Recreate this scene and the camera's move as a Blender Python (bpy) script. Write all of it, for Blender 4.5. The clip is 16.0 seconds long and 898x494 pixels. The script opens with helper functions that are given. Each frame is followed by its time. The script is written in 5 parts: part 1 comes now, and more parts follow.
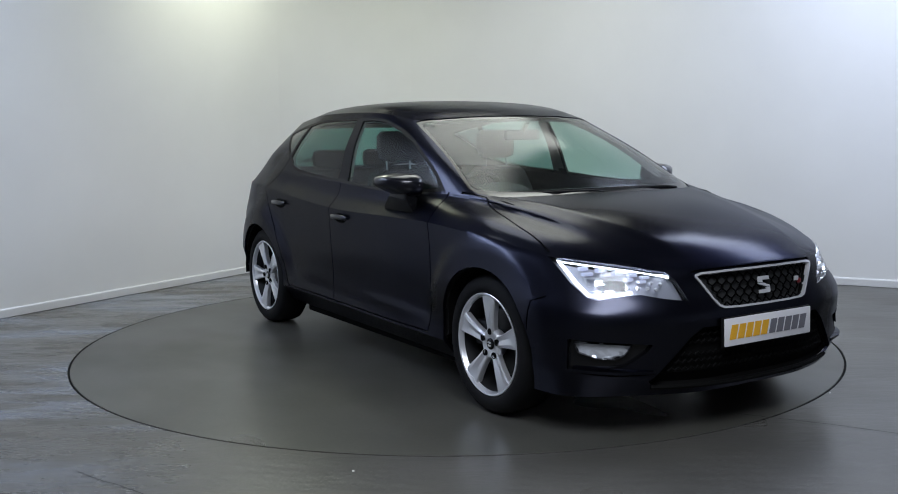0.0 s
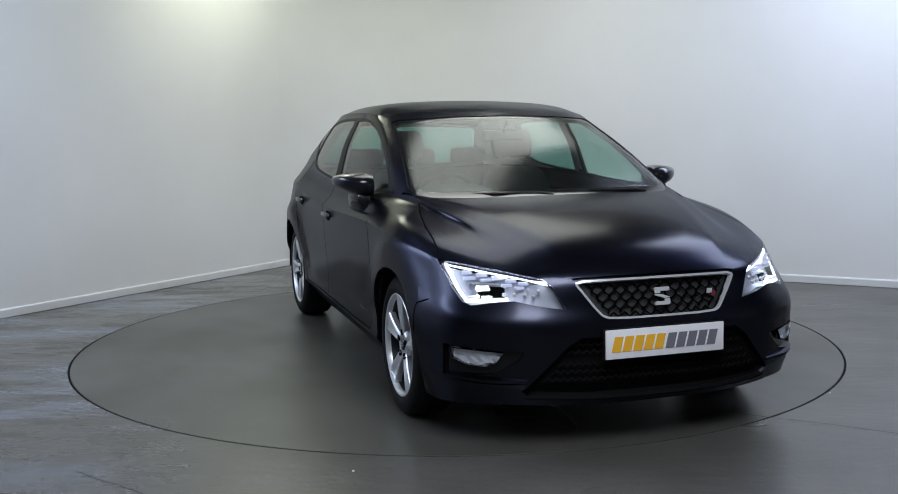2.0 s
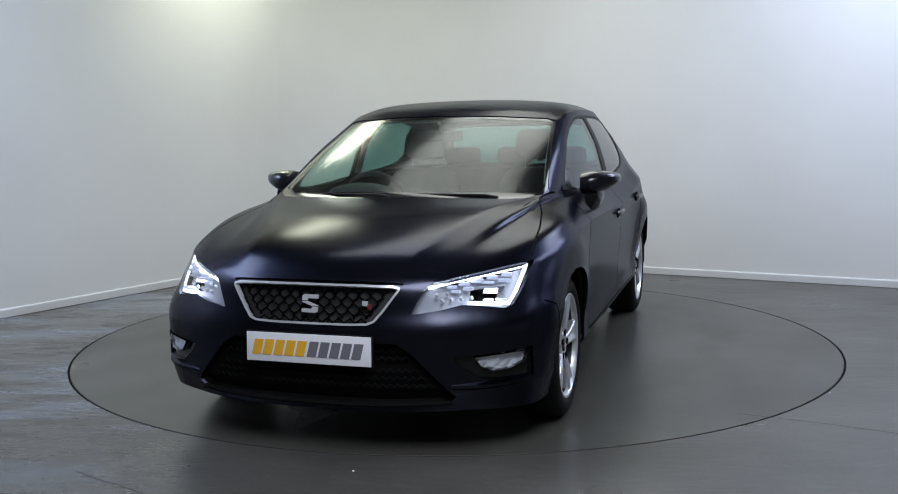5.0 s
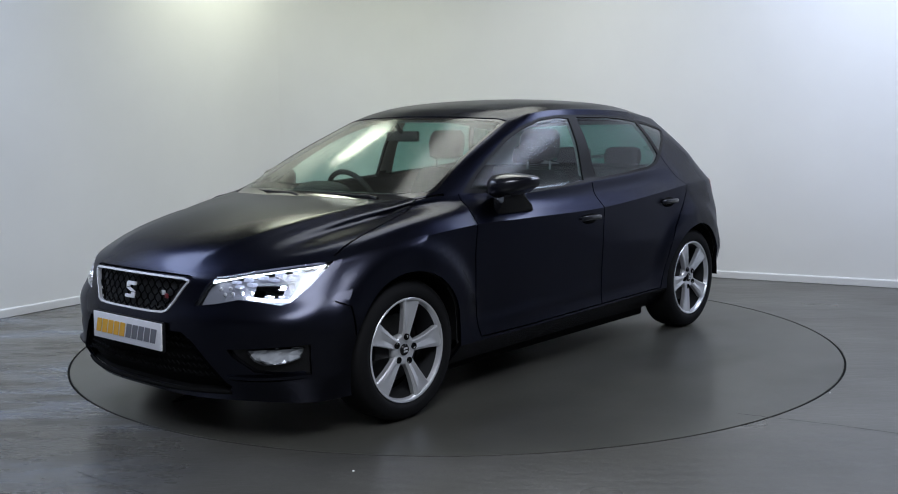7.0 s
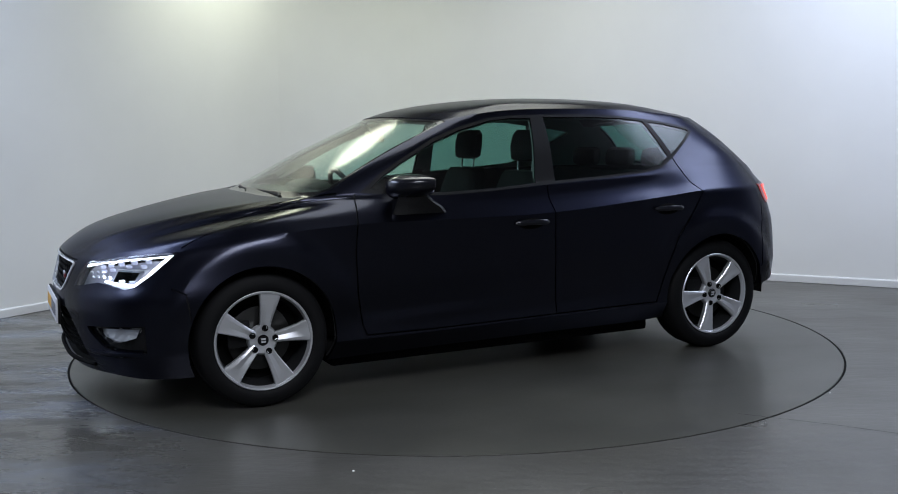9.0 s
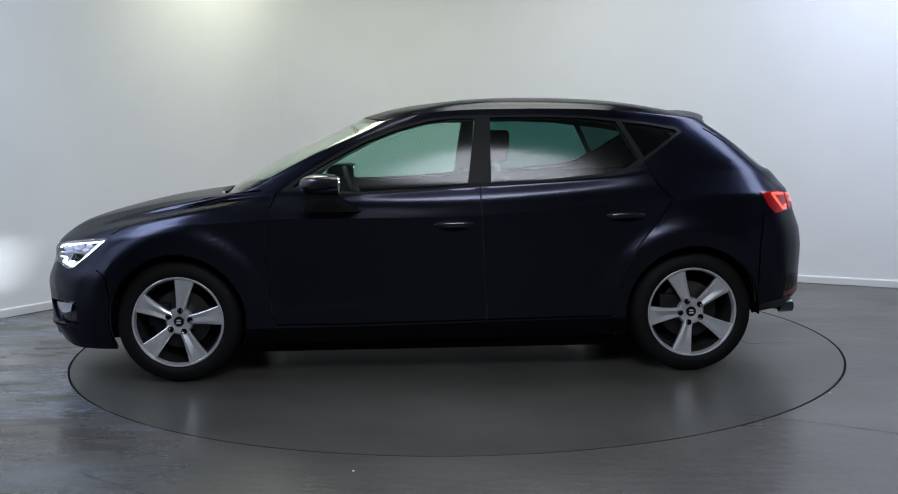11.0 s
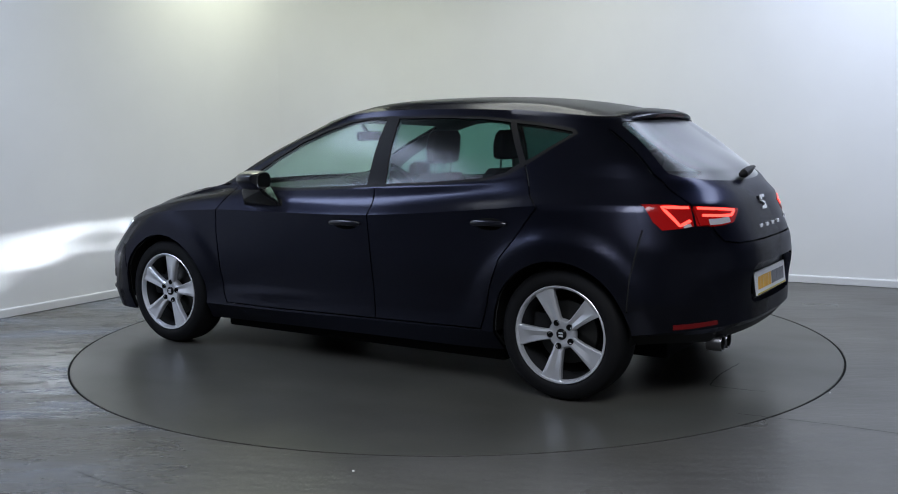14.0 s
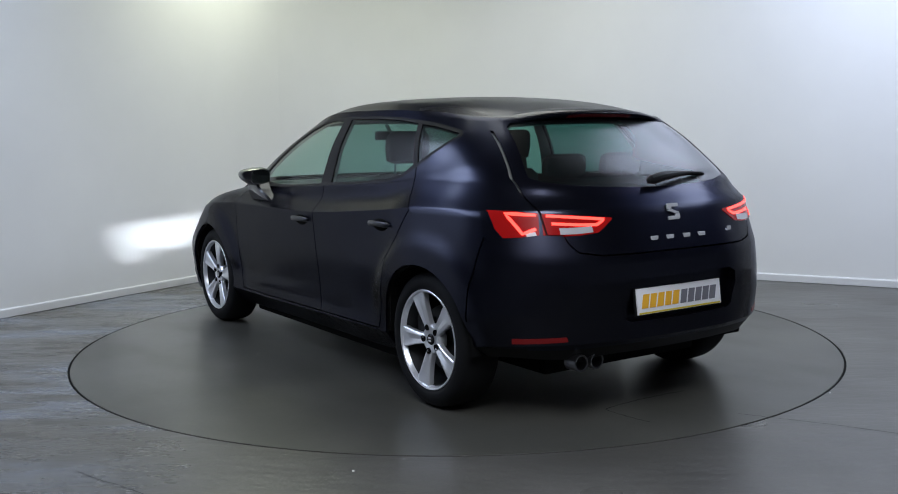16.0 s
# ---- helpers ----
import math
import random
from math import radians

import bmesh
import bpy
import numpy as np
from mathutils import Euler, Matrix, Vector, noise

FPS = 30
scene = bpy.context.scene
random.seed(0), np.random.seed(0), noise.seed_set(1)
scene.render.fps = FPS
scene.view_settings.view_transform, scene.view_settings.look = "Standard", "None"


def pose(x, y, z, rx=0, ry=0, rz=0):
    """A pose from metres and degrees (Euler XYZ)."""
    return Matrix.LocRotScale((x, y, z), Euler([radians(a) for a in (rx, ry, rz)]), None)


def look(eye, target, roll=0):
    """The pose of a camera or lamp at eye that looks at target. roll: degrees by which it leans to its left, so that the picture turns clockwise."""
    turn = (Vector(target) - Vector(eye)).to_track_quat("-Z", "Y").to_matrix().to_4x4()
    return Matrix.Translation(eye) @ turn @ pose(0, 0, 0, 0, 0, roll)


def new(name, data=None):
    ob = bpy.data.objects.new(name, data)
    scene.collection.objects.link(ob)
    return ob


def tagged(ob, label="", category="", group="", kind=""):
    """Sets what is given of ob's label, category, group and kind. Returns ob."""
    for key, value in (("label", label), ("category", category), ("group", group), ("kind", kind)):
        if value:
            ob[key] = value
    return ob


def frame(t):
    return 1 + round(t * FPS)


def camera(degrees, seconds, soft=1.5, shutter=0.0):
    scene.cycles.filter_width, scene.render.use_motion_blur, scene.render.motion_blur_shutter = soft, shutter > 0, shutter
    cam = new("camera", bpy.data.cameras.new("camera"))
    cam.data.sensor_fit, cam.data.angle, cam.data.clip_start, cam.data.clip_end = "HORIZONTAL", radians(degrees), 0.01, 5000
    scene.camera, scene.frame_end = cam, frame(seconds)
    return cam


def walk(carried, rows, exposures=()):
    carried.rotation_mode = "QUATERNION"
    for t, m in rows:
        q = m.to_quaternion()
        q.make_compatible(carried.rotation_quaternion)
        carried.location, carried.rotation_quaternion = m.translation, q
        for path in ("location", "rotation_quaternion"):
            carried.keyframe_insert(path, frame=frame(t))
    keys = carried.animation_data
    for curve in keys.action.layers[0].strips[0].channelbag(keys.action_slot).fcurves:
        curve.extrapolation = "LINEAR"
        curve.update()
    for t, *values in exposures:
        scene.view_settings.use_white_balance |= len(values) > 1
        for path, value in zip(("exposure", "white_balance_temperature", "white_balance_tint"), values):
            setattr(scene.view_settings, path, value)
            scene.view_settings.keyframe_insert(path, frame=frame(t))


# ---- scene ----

# camera: stands still on a tripod
cam = camera(48.7, 16.0, soft=1.0)
EYE = Vector((0.0, -5.977, 1.270))
AIM = EYE + Vector((-0.00569, 0.99300, -0.11799))
STAND = look(EYE, AIM, -0.72)
walk(cam, [(0.0, STAND), (16.0, STAND)])

# room plan: two visible walls meet in a far corner
CORNER = Vector((-1.162, 4.075, 0.0))
WAY_L = Vector((-0.523, -0.852, 0.0)).normalized()
WAY_R = Vector((0.885, -0.466, 0.0)).normalized()
LEN_L, LEN_R, CEIL = 14.0, 12.0, 3.3
DISC_R = 2.224
COVE = 0.86


def plan(a, b, z=0.0):
    """a metres along the left wall from the corner, b metres along the right one."""
    return CORNER + WAY_L * a + WAY_R * b + Vector((0, 0, z))


# world: closed room, so only a faint grey sky outside
world = bpy.data.worlds.new("world")
scene.world = world
world.use_nodes = True
world.node_tree.nodes["Background"].inputs[0].default_value = (0.5, 0.55, 0.6, 1)
world.node_tree.nodes["Background"].inputs[1].default_value = 0.05


def ceiling_lamp(a, b, length, width, watts, colour, turn=0.0):
    """A ceiling panel: a lamp just below its fixture."""
    d = bpy.data.lights.new("ceiling_lamp", "AREA")
    d.shape, d.size, d.size_y, d.energy, d.color = "RECTANGLE", length, width, watts, colour
    o = new("ceiling_lamp", d)
    p = plan(a, b, CEIL - 0.085)
    ang = math.degrees(math.atan2(WAY_L.y, WAY_L.x)) + turn
    o.matrix_world = pose(p.x, p.y, p.z, 0, 0, ang)
    return p, ang, length, width


LAMPS = [
    ceiling_lamp(1.75, 0.62, 1.0, 0.5, 24, (0.95, 1.0, 0.80)),
    ceiling_lamp(2.3, 2.9, 3.4, 1.3, 48, (0.96, 1.0, 0.95)),
    ceiling_lamp(5.9, 0.75, 3.0, 1.2, 104, (0.62, 0.73, 1.0)),
    ceiling_lamp(1.35, 6.2, 1.3, 3.6, 128, (0.68, 0.77, 1.0)),
    ceiling_lamp(7.1, 5.9, 2.6, 1.6, 170, (0.84, 0.89, 1.0)),
]
scene.view_settings.exposure = 0.0


# ---- materials ----
def mat(name, base=(0.5, 0.5, 0.5), rough=0.5, metal=0.0, coat=0.0, coat_rough=0.05, spec=0.5, trans=0.0, ior=1.45, glow=None, glow_k=0.0):
    m = bpy.data.materials.new(name)
    m.use_nodes = True
    b = m.node_tree.nodes["Principled BSDF"]
    b.inputs["Base Color"].default_value = (*base, 1)
    b.inputs["Roughness"].default_value = rough
    b.inputs["Metallic"].default_value = metal
    b.inputs["Coat Weight"].default_value = coat
    b.inputs["Coat Roughness"].default_value = coat_rough
    b.inputs["Specular IOR Level"].default_value = spec
    b.inputs["Transmission Weight"].default_value = trans
    b.inputs["IOR"].default_value = ior
    if glow:
        b.inputs["Emission Color"].default_value = (*glow, 1)
        b.inputs["Emission Strength"].default_value = glow_k
    return m


def node(m, kind, **values):
    n = m.node_tree.nodes.new(kind)
    for k, v in values.items():
        n.inputs[k].default_value = v
    return n


def wire(m, a, b):
    m.node_tree.links.new(a, b)


def noise_on(m, scale, detail=6.0, rough=0.6, stretch=None):
    """A noise texture on object coordinates."""
    tc = node(m, "ShaderNodeTexCoord")
    mp = node(m, "ShaderNodeMapping")
    if stretch:
        mp.inputs["Scale"].default_value = stretch
    wire(m, tc.outputs["Object"], mp.inputs["Vector"])
    n = node(m, "ShaderNodeTexNoise", Scale=scale, Detail=detail, Roughness=rough)
    wire(m, mp.outputs["Vector"], n.inputs["Vector"])
    return n


def ramp(m, src, stops):
    r = node(m, "ShaderNodeValToRGB")
    e = r.color_ramp.elements
    while len(e) < len(stops):
        e.new(0.5)
    for el, (p, c) in zip(e, stops):
        el.position, el.color = p, (*c, 1) if len(c) == 3 else c
    wire(m, src, r.inputs[0])
    return r.outputs[0]


def mix(m, fac, a, b, kind="MIX"):
    n = node(m, "ShaderNodeMix")
    n.data_type, n.blend_type = "RGBA", kind
    if isinstance(fac, float):
        n.inputs[0].default_value = fac
    else:
        wire(m, fac, n.inputs[0])
    for sock, v in ((n.inputs[6], a), (n.inputs[7], b)):
        if isinstance(v, tuple):
            sock.default_value = (*v, 1)
        else:
            wire(m, v, sock)
    return n.outputs[2]


def bump(m, height, strength, distance):
    b = node(m, "ShaderNodeBump", Strength=strength, Distance=distance)
    wire(m, height, b.inputs["Height"])
    wire(m, b.outputs[0], m.node_tree.nodes["Principled BSDF"].inputs["Normal"])


def bsdf(m):
    return m.node_tree.nodes["Principled BSDF"]


def concrete(name, tone, wet=0.0, seed=0.0):
    """Power-floated, sealed concrete with cloudy stains and scuffs."""
    m = mat(name, rough=0.4)
    big = noise_on(m, 0.7 + seed, 5, 0.6, (1, 1.0, 1))
    fine = noise_on(m, 38, 8, 0.7)
    streak = noise_on(m, 1.25, 2.5, 0.5, (0.7, 1.15, 1))
    t = Vector(tone)
    c = ramp(m, big.outputs[0], [(0.3, tuple(t * 0.68)), (0.5, tuple(t)), (0.75, tuple(t * 1.35))])
    c2 = ramp(m, fine.outputs[0], [(0.3, (0.86, 0.86, 0.86)), (0.7, (1.08, 1.08, 1.08))])
    c = mix(m, 1.0, c, c2, "MULTIPLY")
    c3 = ramp(m, streak.outputs[0], [(0.30, (0.84, 0.82, 0.76)), (0.5, (1, 1, 1)), (0.66, (1.12, 1.12, 1.13)), (0.8, (0.90, 0.88, 0.84))])
    c = mix(m, 0.5 + wet * 0.3, c, c3, "MULTIPLY")
    wire(m, c, bsdf(m).inputs["Base Color"])
    r = ramp(m, streak.outputs[0], [(0.3, (0.38,) * 3), (0.5, (0.31,) * 3), (0.7, (0.27,) * 3)])
    wire(m, r, bsdf(m).inputs["Roughness"])
    bump(m, fine.outputs[0], 0.05, 0.003)
    return m


def wall_paint(name, tone):
    m = mat(name, tone, 0.7)
    n = noise_on(m, 1.1, 4, 0.55)
    c = ramp(m, n.outputs[0], [(0.3, tuple(Vector(tone) * 0.965)), (0.7, tuple(Vector(tone) * 1.02))])
    wire(m, c, bsdf(m).inputs["Base Color"])
    f = noise_on(m, 160, 3, 0.5)
    bump(m, f.outputs[0], 0.05, 0.001)
    return m


def wear_and_sheen(m):
    """Long smears beside the turntable: smooth sealed ones coloured with the bluish wall's reflection, damp spots and
    dull brown ones.
    """
    tc = node(m, "ShaderNodeTexCoord")
    sx = node(m, "ShaderNodeSeparateXYZ")
    wire(m, tc.outputs["Object"], sx.inputs[0])
    mr = node(m, "ShaderNodeMapRange")
    mr.inputs["From Min"].default_value, mr.inputs["From Max"].default_value = -0.9, -2.1
    wire(m, sx.outputs["X"], mr.inputs["Value"])
    b = bsdf(m)
    rough = b.inputs["Roughness"].links[0].from_socket
    tone = b.inputs["Base Color"].links[0].from_socket
    smear = noise_on(m, 1.5, 5, 0.62, (0.42, 1.5, 1))
    pale_sheen = mix(m, 1.0, ramp(m, smear.outputs[0], [(0.49, (0, 0, 0)), (0.58, (1, 1, 1))]), mr.outputs[0], "MULTIPLY")
    brown = mix(m, 1.0, ramp(m, smear.outputs[0], [(0.36, (1, 1, 1)), (0.46, (0, 0, 0))]), mr.outputs[0], "MULTIPLY")
    damp_n = noise_on(m, 3.4, 6, 0.66, (0.5, 1.5, 1))
    damp = mix(m, 1.0, ramp(m, damp_n.outputs[0], [(0.46, (0, 0, 0)), (0.55, (1, 1, 1))]), mr.outputs[0], "MULTIPLY")
    # pale blue: the wall's reflection in the sealed smears, put into the colour
    tone = mix(m, pale_sheen, tone, (0.125, 0.138, 0.160))
    tone = mix(m, brown, tone, (0.068, 0.063, 0.050))
    rough = mix(m, pale_sheen, rough, (0.23, 0.23, 0.23))
    rough = mix(m, brown, rough, (0.42, 0.42, 0.42))
    rough = mix(m, damp, rough, (0.09, 0.09, 0.09))
    wire(m, tone, b.inputs["Base Color"])
    wire(m, rough, b.inputs["Roughness"])
    rip = noise_on(m, 9, 4, 0.6, (0.5, 1.4, 1))
    bp = node(m, "ShaderNodeBump", Strength=0.34, Distance=0.01)
    wire(m, rip.outputs[0], bp.inputs["Height"])
    wire(m, b.inputs["Normal"].links[0].from_socket, bp.inputs["Normal"])
    wire(m, bp.outputs[0], b.inputs["Normal"])


M_FLOOR = concrete("sealed_concrete", (0.078, 0.076, 0.068), 1.0)
M_DISC = concrete("turntable_screed", (0.063, 0.062, 0.053), 0.2, 0.3)
wear_and_sheen(M_FLOOR)
M_WALL = wall_paint("white_wall_paint", (0.78, 0.78, 0.76))
# unseen ceiling: toned dark so that the bonnet and roof reflect little
M_CEIL = wall_paint("unseen_ceiling_tone", (0.30, 0.30, 0.30))
# unseen walls: this grey sets what the car's sides and wheels reflect
M_UNSEEN_WALL = wall_paint("unseen_wall_tone", (0.42, 0.43, 0.45))
M_SKIRT = mat("white_satin_skirting", (0.70, 0.70, 0.69), 0.6)
M_BLACK = mat("black_gap", (0.004, 0.004, 0.004), 0.8, spec=0.1)


def car_paint():
    m = mat("dark_metallic_paint", (0.006, 0.0065, 0.012), 0.30, 1.0, 0.42, 0.19)
    flake = noise_on(m, 900, 2, 0.5)
    c = ramp(m, flake.outputs[0], [(0.35, (0.0118, 0.0128, 0.0205)), (0.7, (0.030, 0.0325, 0.054))])
    wire(m, c, bsdf(m).inputs["Base Color"])
    bsdf(m).inputs["Specular Tint"].default_value = (0.22, 0.24, 0.32, 1)
    return m


M_PAINT = car_paint()
M_TRIM = mat("black_plastic_trim", (0.005, 0.005, 0.0055), 0.55, spec=0.25)
M_GLOSS = mat("gloss_black_trim", (0.006, 0.006, 0.007), 0.12)
M_RUBBER = mat("tyre_rubber", (0.0055, 0.0055, 0.006), 0.7, spec=0.2)
M_ALLOY = mat("silver_alloy_paint", (0.72, 0.73, 0.75), 0.34, 0.7, 0.4, 0.2)
# same alloy darkened: shade behind the spokes put into the barrel's colour
M_ALLOY_DARK = mat("shaded_alloy_barrel", (0.035, 0.036, 0.038), 0.5, 0.6)
M_STEEL = mat("brake_disc_steel", (0.06, 0.06, 0.058), 0.45, 1.0)
M_CHROME = mat("satin_chrome", (0.90, 0.91, 0.93), 0.25, 0.6)


def pane(name, tint, gloss=0.02):
    """Thin glass: tinted see-through, with a mirror sheen that grows towards grazing angles."""
    m = bpy.data.materials.new(name)
    m.use_nodes = True
    nt = m.node_tree
    nt.nodes.remove(nt.nodes["Principled BSDF"])
    out = nt.nodes["Material Output"]
    tr = node(m, "ShaderNodeBsdfTransparent", Color=(*tint, 1))
    gl = node(m, "ShaderNodeBsdfGlossy", Color=(1, 1, 1, 1), Roughness=gloss)
    lw = node(m, "ShaderNodeLayerWeight", Blend=0.5)
    pw = node(m, "ShaderNodeMath")
    pw.operation = "POWER"
    pw.inputs[1].default_value = 5.0
    wire(m, lw.outputs["Facing"], pw.inputs[0])
    fr = node(m, "ShaderNodeMapRange")
    fr.inputs["To Min"].default_value, fr.inputs["To Max"].default_value = 0.035, 0.9
    wire(m, pw.outputs[0], fr.inputs["Value"])
    mx = node(m, "ShaderNodeMixShader")
    wire(m, fr.outputs[0], mx.inputs[0])
    wire(m, tr.outputs[0], mx.inputs[1])
    wire(m, gl.outputs[0], mx.inputs[2])
    wire(m, mx.outputs[0], out.inputs[0])
    return m


M_SCREEN = pane("windscreen_glass", (0.70, 0.83, 0.77), 0.17)
M_SIDE = pane("side_glass", (0.55, 0.74, 0.68), 0.22)
M_PRIVACY = pane("privacy_glass", (0.20, 0.38, 0.35), 0.19)
M_QUARTER = pane("dark_quarter_glass", (0.07, 0.13, 0.125), 0.22)
M_BACKLIGHT = pane("rear_window_glass", (0.20, 0.38, 0.35), 0.34)
M_CLEAR = pane("clear_lamp_cover", (0.93, 0.95, 0.97), 0.02)
M_CABIN = mat("dark_cabin_trim", (0.020, 0.021, 0.022), 0.75)
M_LINER = mat("grey_headliner", (0.34, 0.35, 0.34), 0.9)
M_SEAT = mat("charcoal_seat_cloth", (0.018, 0.018, 0.02), 0.9)
bump(M_SEAT, noise_on(M_SEAT, 60, 3, 0.6).outputs[0], 0.1, 0.002)
bump(M_CABIN, noise_on(M_CABIN, 300, 3, 0.6).outputs[0], 0.15, 0.001)
M_LAMP_IN = mat("lamp_reflector", (0.82, 0.83, 0.86), 0.22, 0.5)
M_TUBE = mat("grey_projector_housing", (0.42, 0.43, 0.46), 0.5)
M_LAMP_DARK = mat("lamp_bezel", (0.36, 0.37, 0.42), 0.35, 0.25)
M_DRL = mat("white_led_strip", (0.8, 0.85, 1.0), 0.3, glow=(0.80, 0.88, 1.0), glow_k=5.5)
M_LED = mat("headlamp_led_lens", (0.42, 0.45, 0.55), 0.15, glow=(0.70, 0.75, 1.0), glow_k=0.33)
M_BEAM = mat("dipped_beam_led", (1, 1, 1), 0.3, glow=(0.86, 0.92, 1.0), glow_k=30000.0)
M_RED = mat("red_lamp_lens", (0.26, 0.006, 0.006), 0.15, glow=(1.0, 0.010, 0.010), glow_k=0.06)
M_REDLED = mat("red_led_strip", (0.8, 0.04, 0.03), 0.3, glow=(1.0, 0.055, 0.04), glow_k=3.2)
M_WHITELENS = mat("clear_lamp_lens", (0.62, 0.60, 0.62), 0.2, 0.3)
M_REFL = mat("red_reflector", (0.15, 0.005, 0.006), 0.3)
M_PLATE = mat("white_plate", (0.78, 0.78, 0.80), 0.35)
M_ORANGE = mat("orange_print", (0.80, 0.42, 0.03), 0.45)
M_GREYPRINT = mat("grey_print", (0.16, 0.16, 0.18), 0.45)
M_YELLOW = mat("yellow_plate_edge", (0.55, 0.45, 0.03), 0.4)
M_PLATELAMP = mat("plate_lamp_lens", (0.8, 0.8, 0.85), 0.3, glow=(0.9, 0.92, 1.0), glow_k=14.0)
M_MIRROR = mat("mirror_glass", (0.85, 0.87, 0.87), 0.02, 1.0)
M_BADGE_RED = mat("red_badge", (0.16, 0.02, 0.025), 0.35)
M_GRILLE = mat("black_grille_plastic", (0.0015, 0.0015, 0.0016), 0.4, spec=0.05)
M_GREY_METAL = mat("brushed_tailpipe", (0.16, 0.16, 0.165), 0.3, 1.0)
M_HANDLE = mat("satin_body_handle", (0.008, 0.0085, 0.014), 0.3, 0.4, 0.6)
bump(M_RUBBER, noise_on(M_RUBBER, 90, 4, 0.6).outputs[0], 0.12, 0.002)


# ---- mesh helpers ----
def mesh_ob(name, bm, material, smooth=None):
    me = bpy.data.meshes.new(name)
    bmesh.ops.recalc_face_normals(bm, faces=bm.faces[:]) if smooth is not None and smooth < 0 else None
    bm.to_mesh(me)
    bm.free()
    for x in (material if isinstance(material, (list, tuple)) else [material]):
        me.materials.append(x)
    if smooth is not None:
        me.polygons.foreach_set("use_smooth", [True] * len(me.polygons))
        me.set_sharp_from_angle(angle=radians(abs(smooth)))
    return new(name, me)


def part(name, bm, material, parent, label="", smooth=35):
    ob = mesh_ob(name, bm, material, smooth)
    ob.parent = parent
    if label:
        tagged(ob, label)
    return ob


def box(bm, lo, hi, m=None, bevel=0.0, seg=2):
    """An axis-aligned box with bevelled edges, moved by m."""
    r = bmesh.ops.create_cube(bm, size=1.0)
    vs = r["verts"]
    lo, hi = Vector(lo), Vector(hi)
    for v in vs:
        v.co = Vector((lo[i] + (v.co[i] + 0.5) * (hi[i] - lo[i]) for i in range(3)))
    if bevel:
        es = list({e for v in vs for e in v.link_edges})
        r2 = bmesh.ops.bevel(bm, geom=es, offset=bevel, segments=seg, profile=0.6, affect="EDGES")
        vs = list({v for f in r2["faces"] for v in f.verts} | {v for v in vs if v.is_valid})
    if m:
        bmesh.ops.transform(bm, matrix=m, verts=vs)
    return vs


def prism(bm, pts, depth, m=None):
    """A closed outline in the xz plane, extruded along y by depth."""
    a = [bm.verts.new((p[0], 0, p[1])) for p in pts]
    b = [bm.verts.new((p[0], depth, p[1])) for p in pts]
    n = len(pts)
    fs = [bm.faces.new(a), bm.faces.new(b[::-1])]
    fs += [bm.faces.new((a[(i + 1) % n], a[i], b[i], b[(i + 1) % n])) for i in range(n)]
    if m:
        bmesh.ops.transform(bm, matrix=m, verts=a + b)
    bmesh.ops.recalc_face_normals(bm, faces=fs)
    return a + b


def lathe(bm, profile, steps=48, closed=False):
    """A profile of (radius, y) turned about the y axis."""
    rings = []
    for k in range(steps):
        c, s = math.cos(2 * math.pi * k / steps), math.sin(2 * math.pi * k / steps)
        rings.append([bm.verts.new((r * c, y, r * s)) for r, y in profile])
    n = len(profile)
    for k in range(steps):
        a, b = rings[k], rings[(k + 1) % steps]
        for i in range(n if closed else n - 1):
            j = (i + 1) % n
            bm.faces.new((a[i], a[j], b[j], b[i]))


def tube(bm, pts, radius, steps=8):
    """A round bar along a path, its ends capped."""
    pts = [Vector(p) for p in pts]
    rings = []
    for i, p in enumerate(pts):
        d = (pts[min(i + 1, len(pts) - 1)] - pts[max(i - 1, 0)]).normalized()
        u = d.orthogonal().normalized() if i == 0 else (u - d * u.dot(d)).normalized()
        w = d.cross(u)
        rad = radius[i] if isinstance(radius, (list, tuple)) else radius
        rings.append([bm.verts.new(p + (u * math.cos(k * 2 * math.pi / steps) + w * math.sin(k * 2 * math.pi / steps)) * rad) for k in range(steps)])
    for a, b in zip(rings, rings[1:]):
        for k in range(steps):
            bm.faces.new((a[k], a[(k + 1) % steps], b[(k + 1) % steps], b[k]))
    bm.faces.new(rings[0][::-1])
    bm.faces.new(rings[-1])


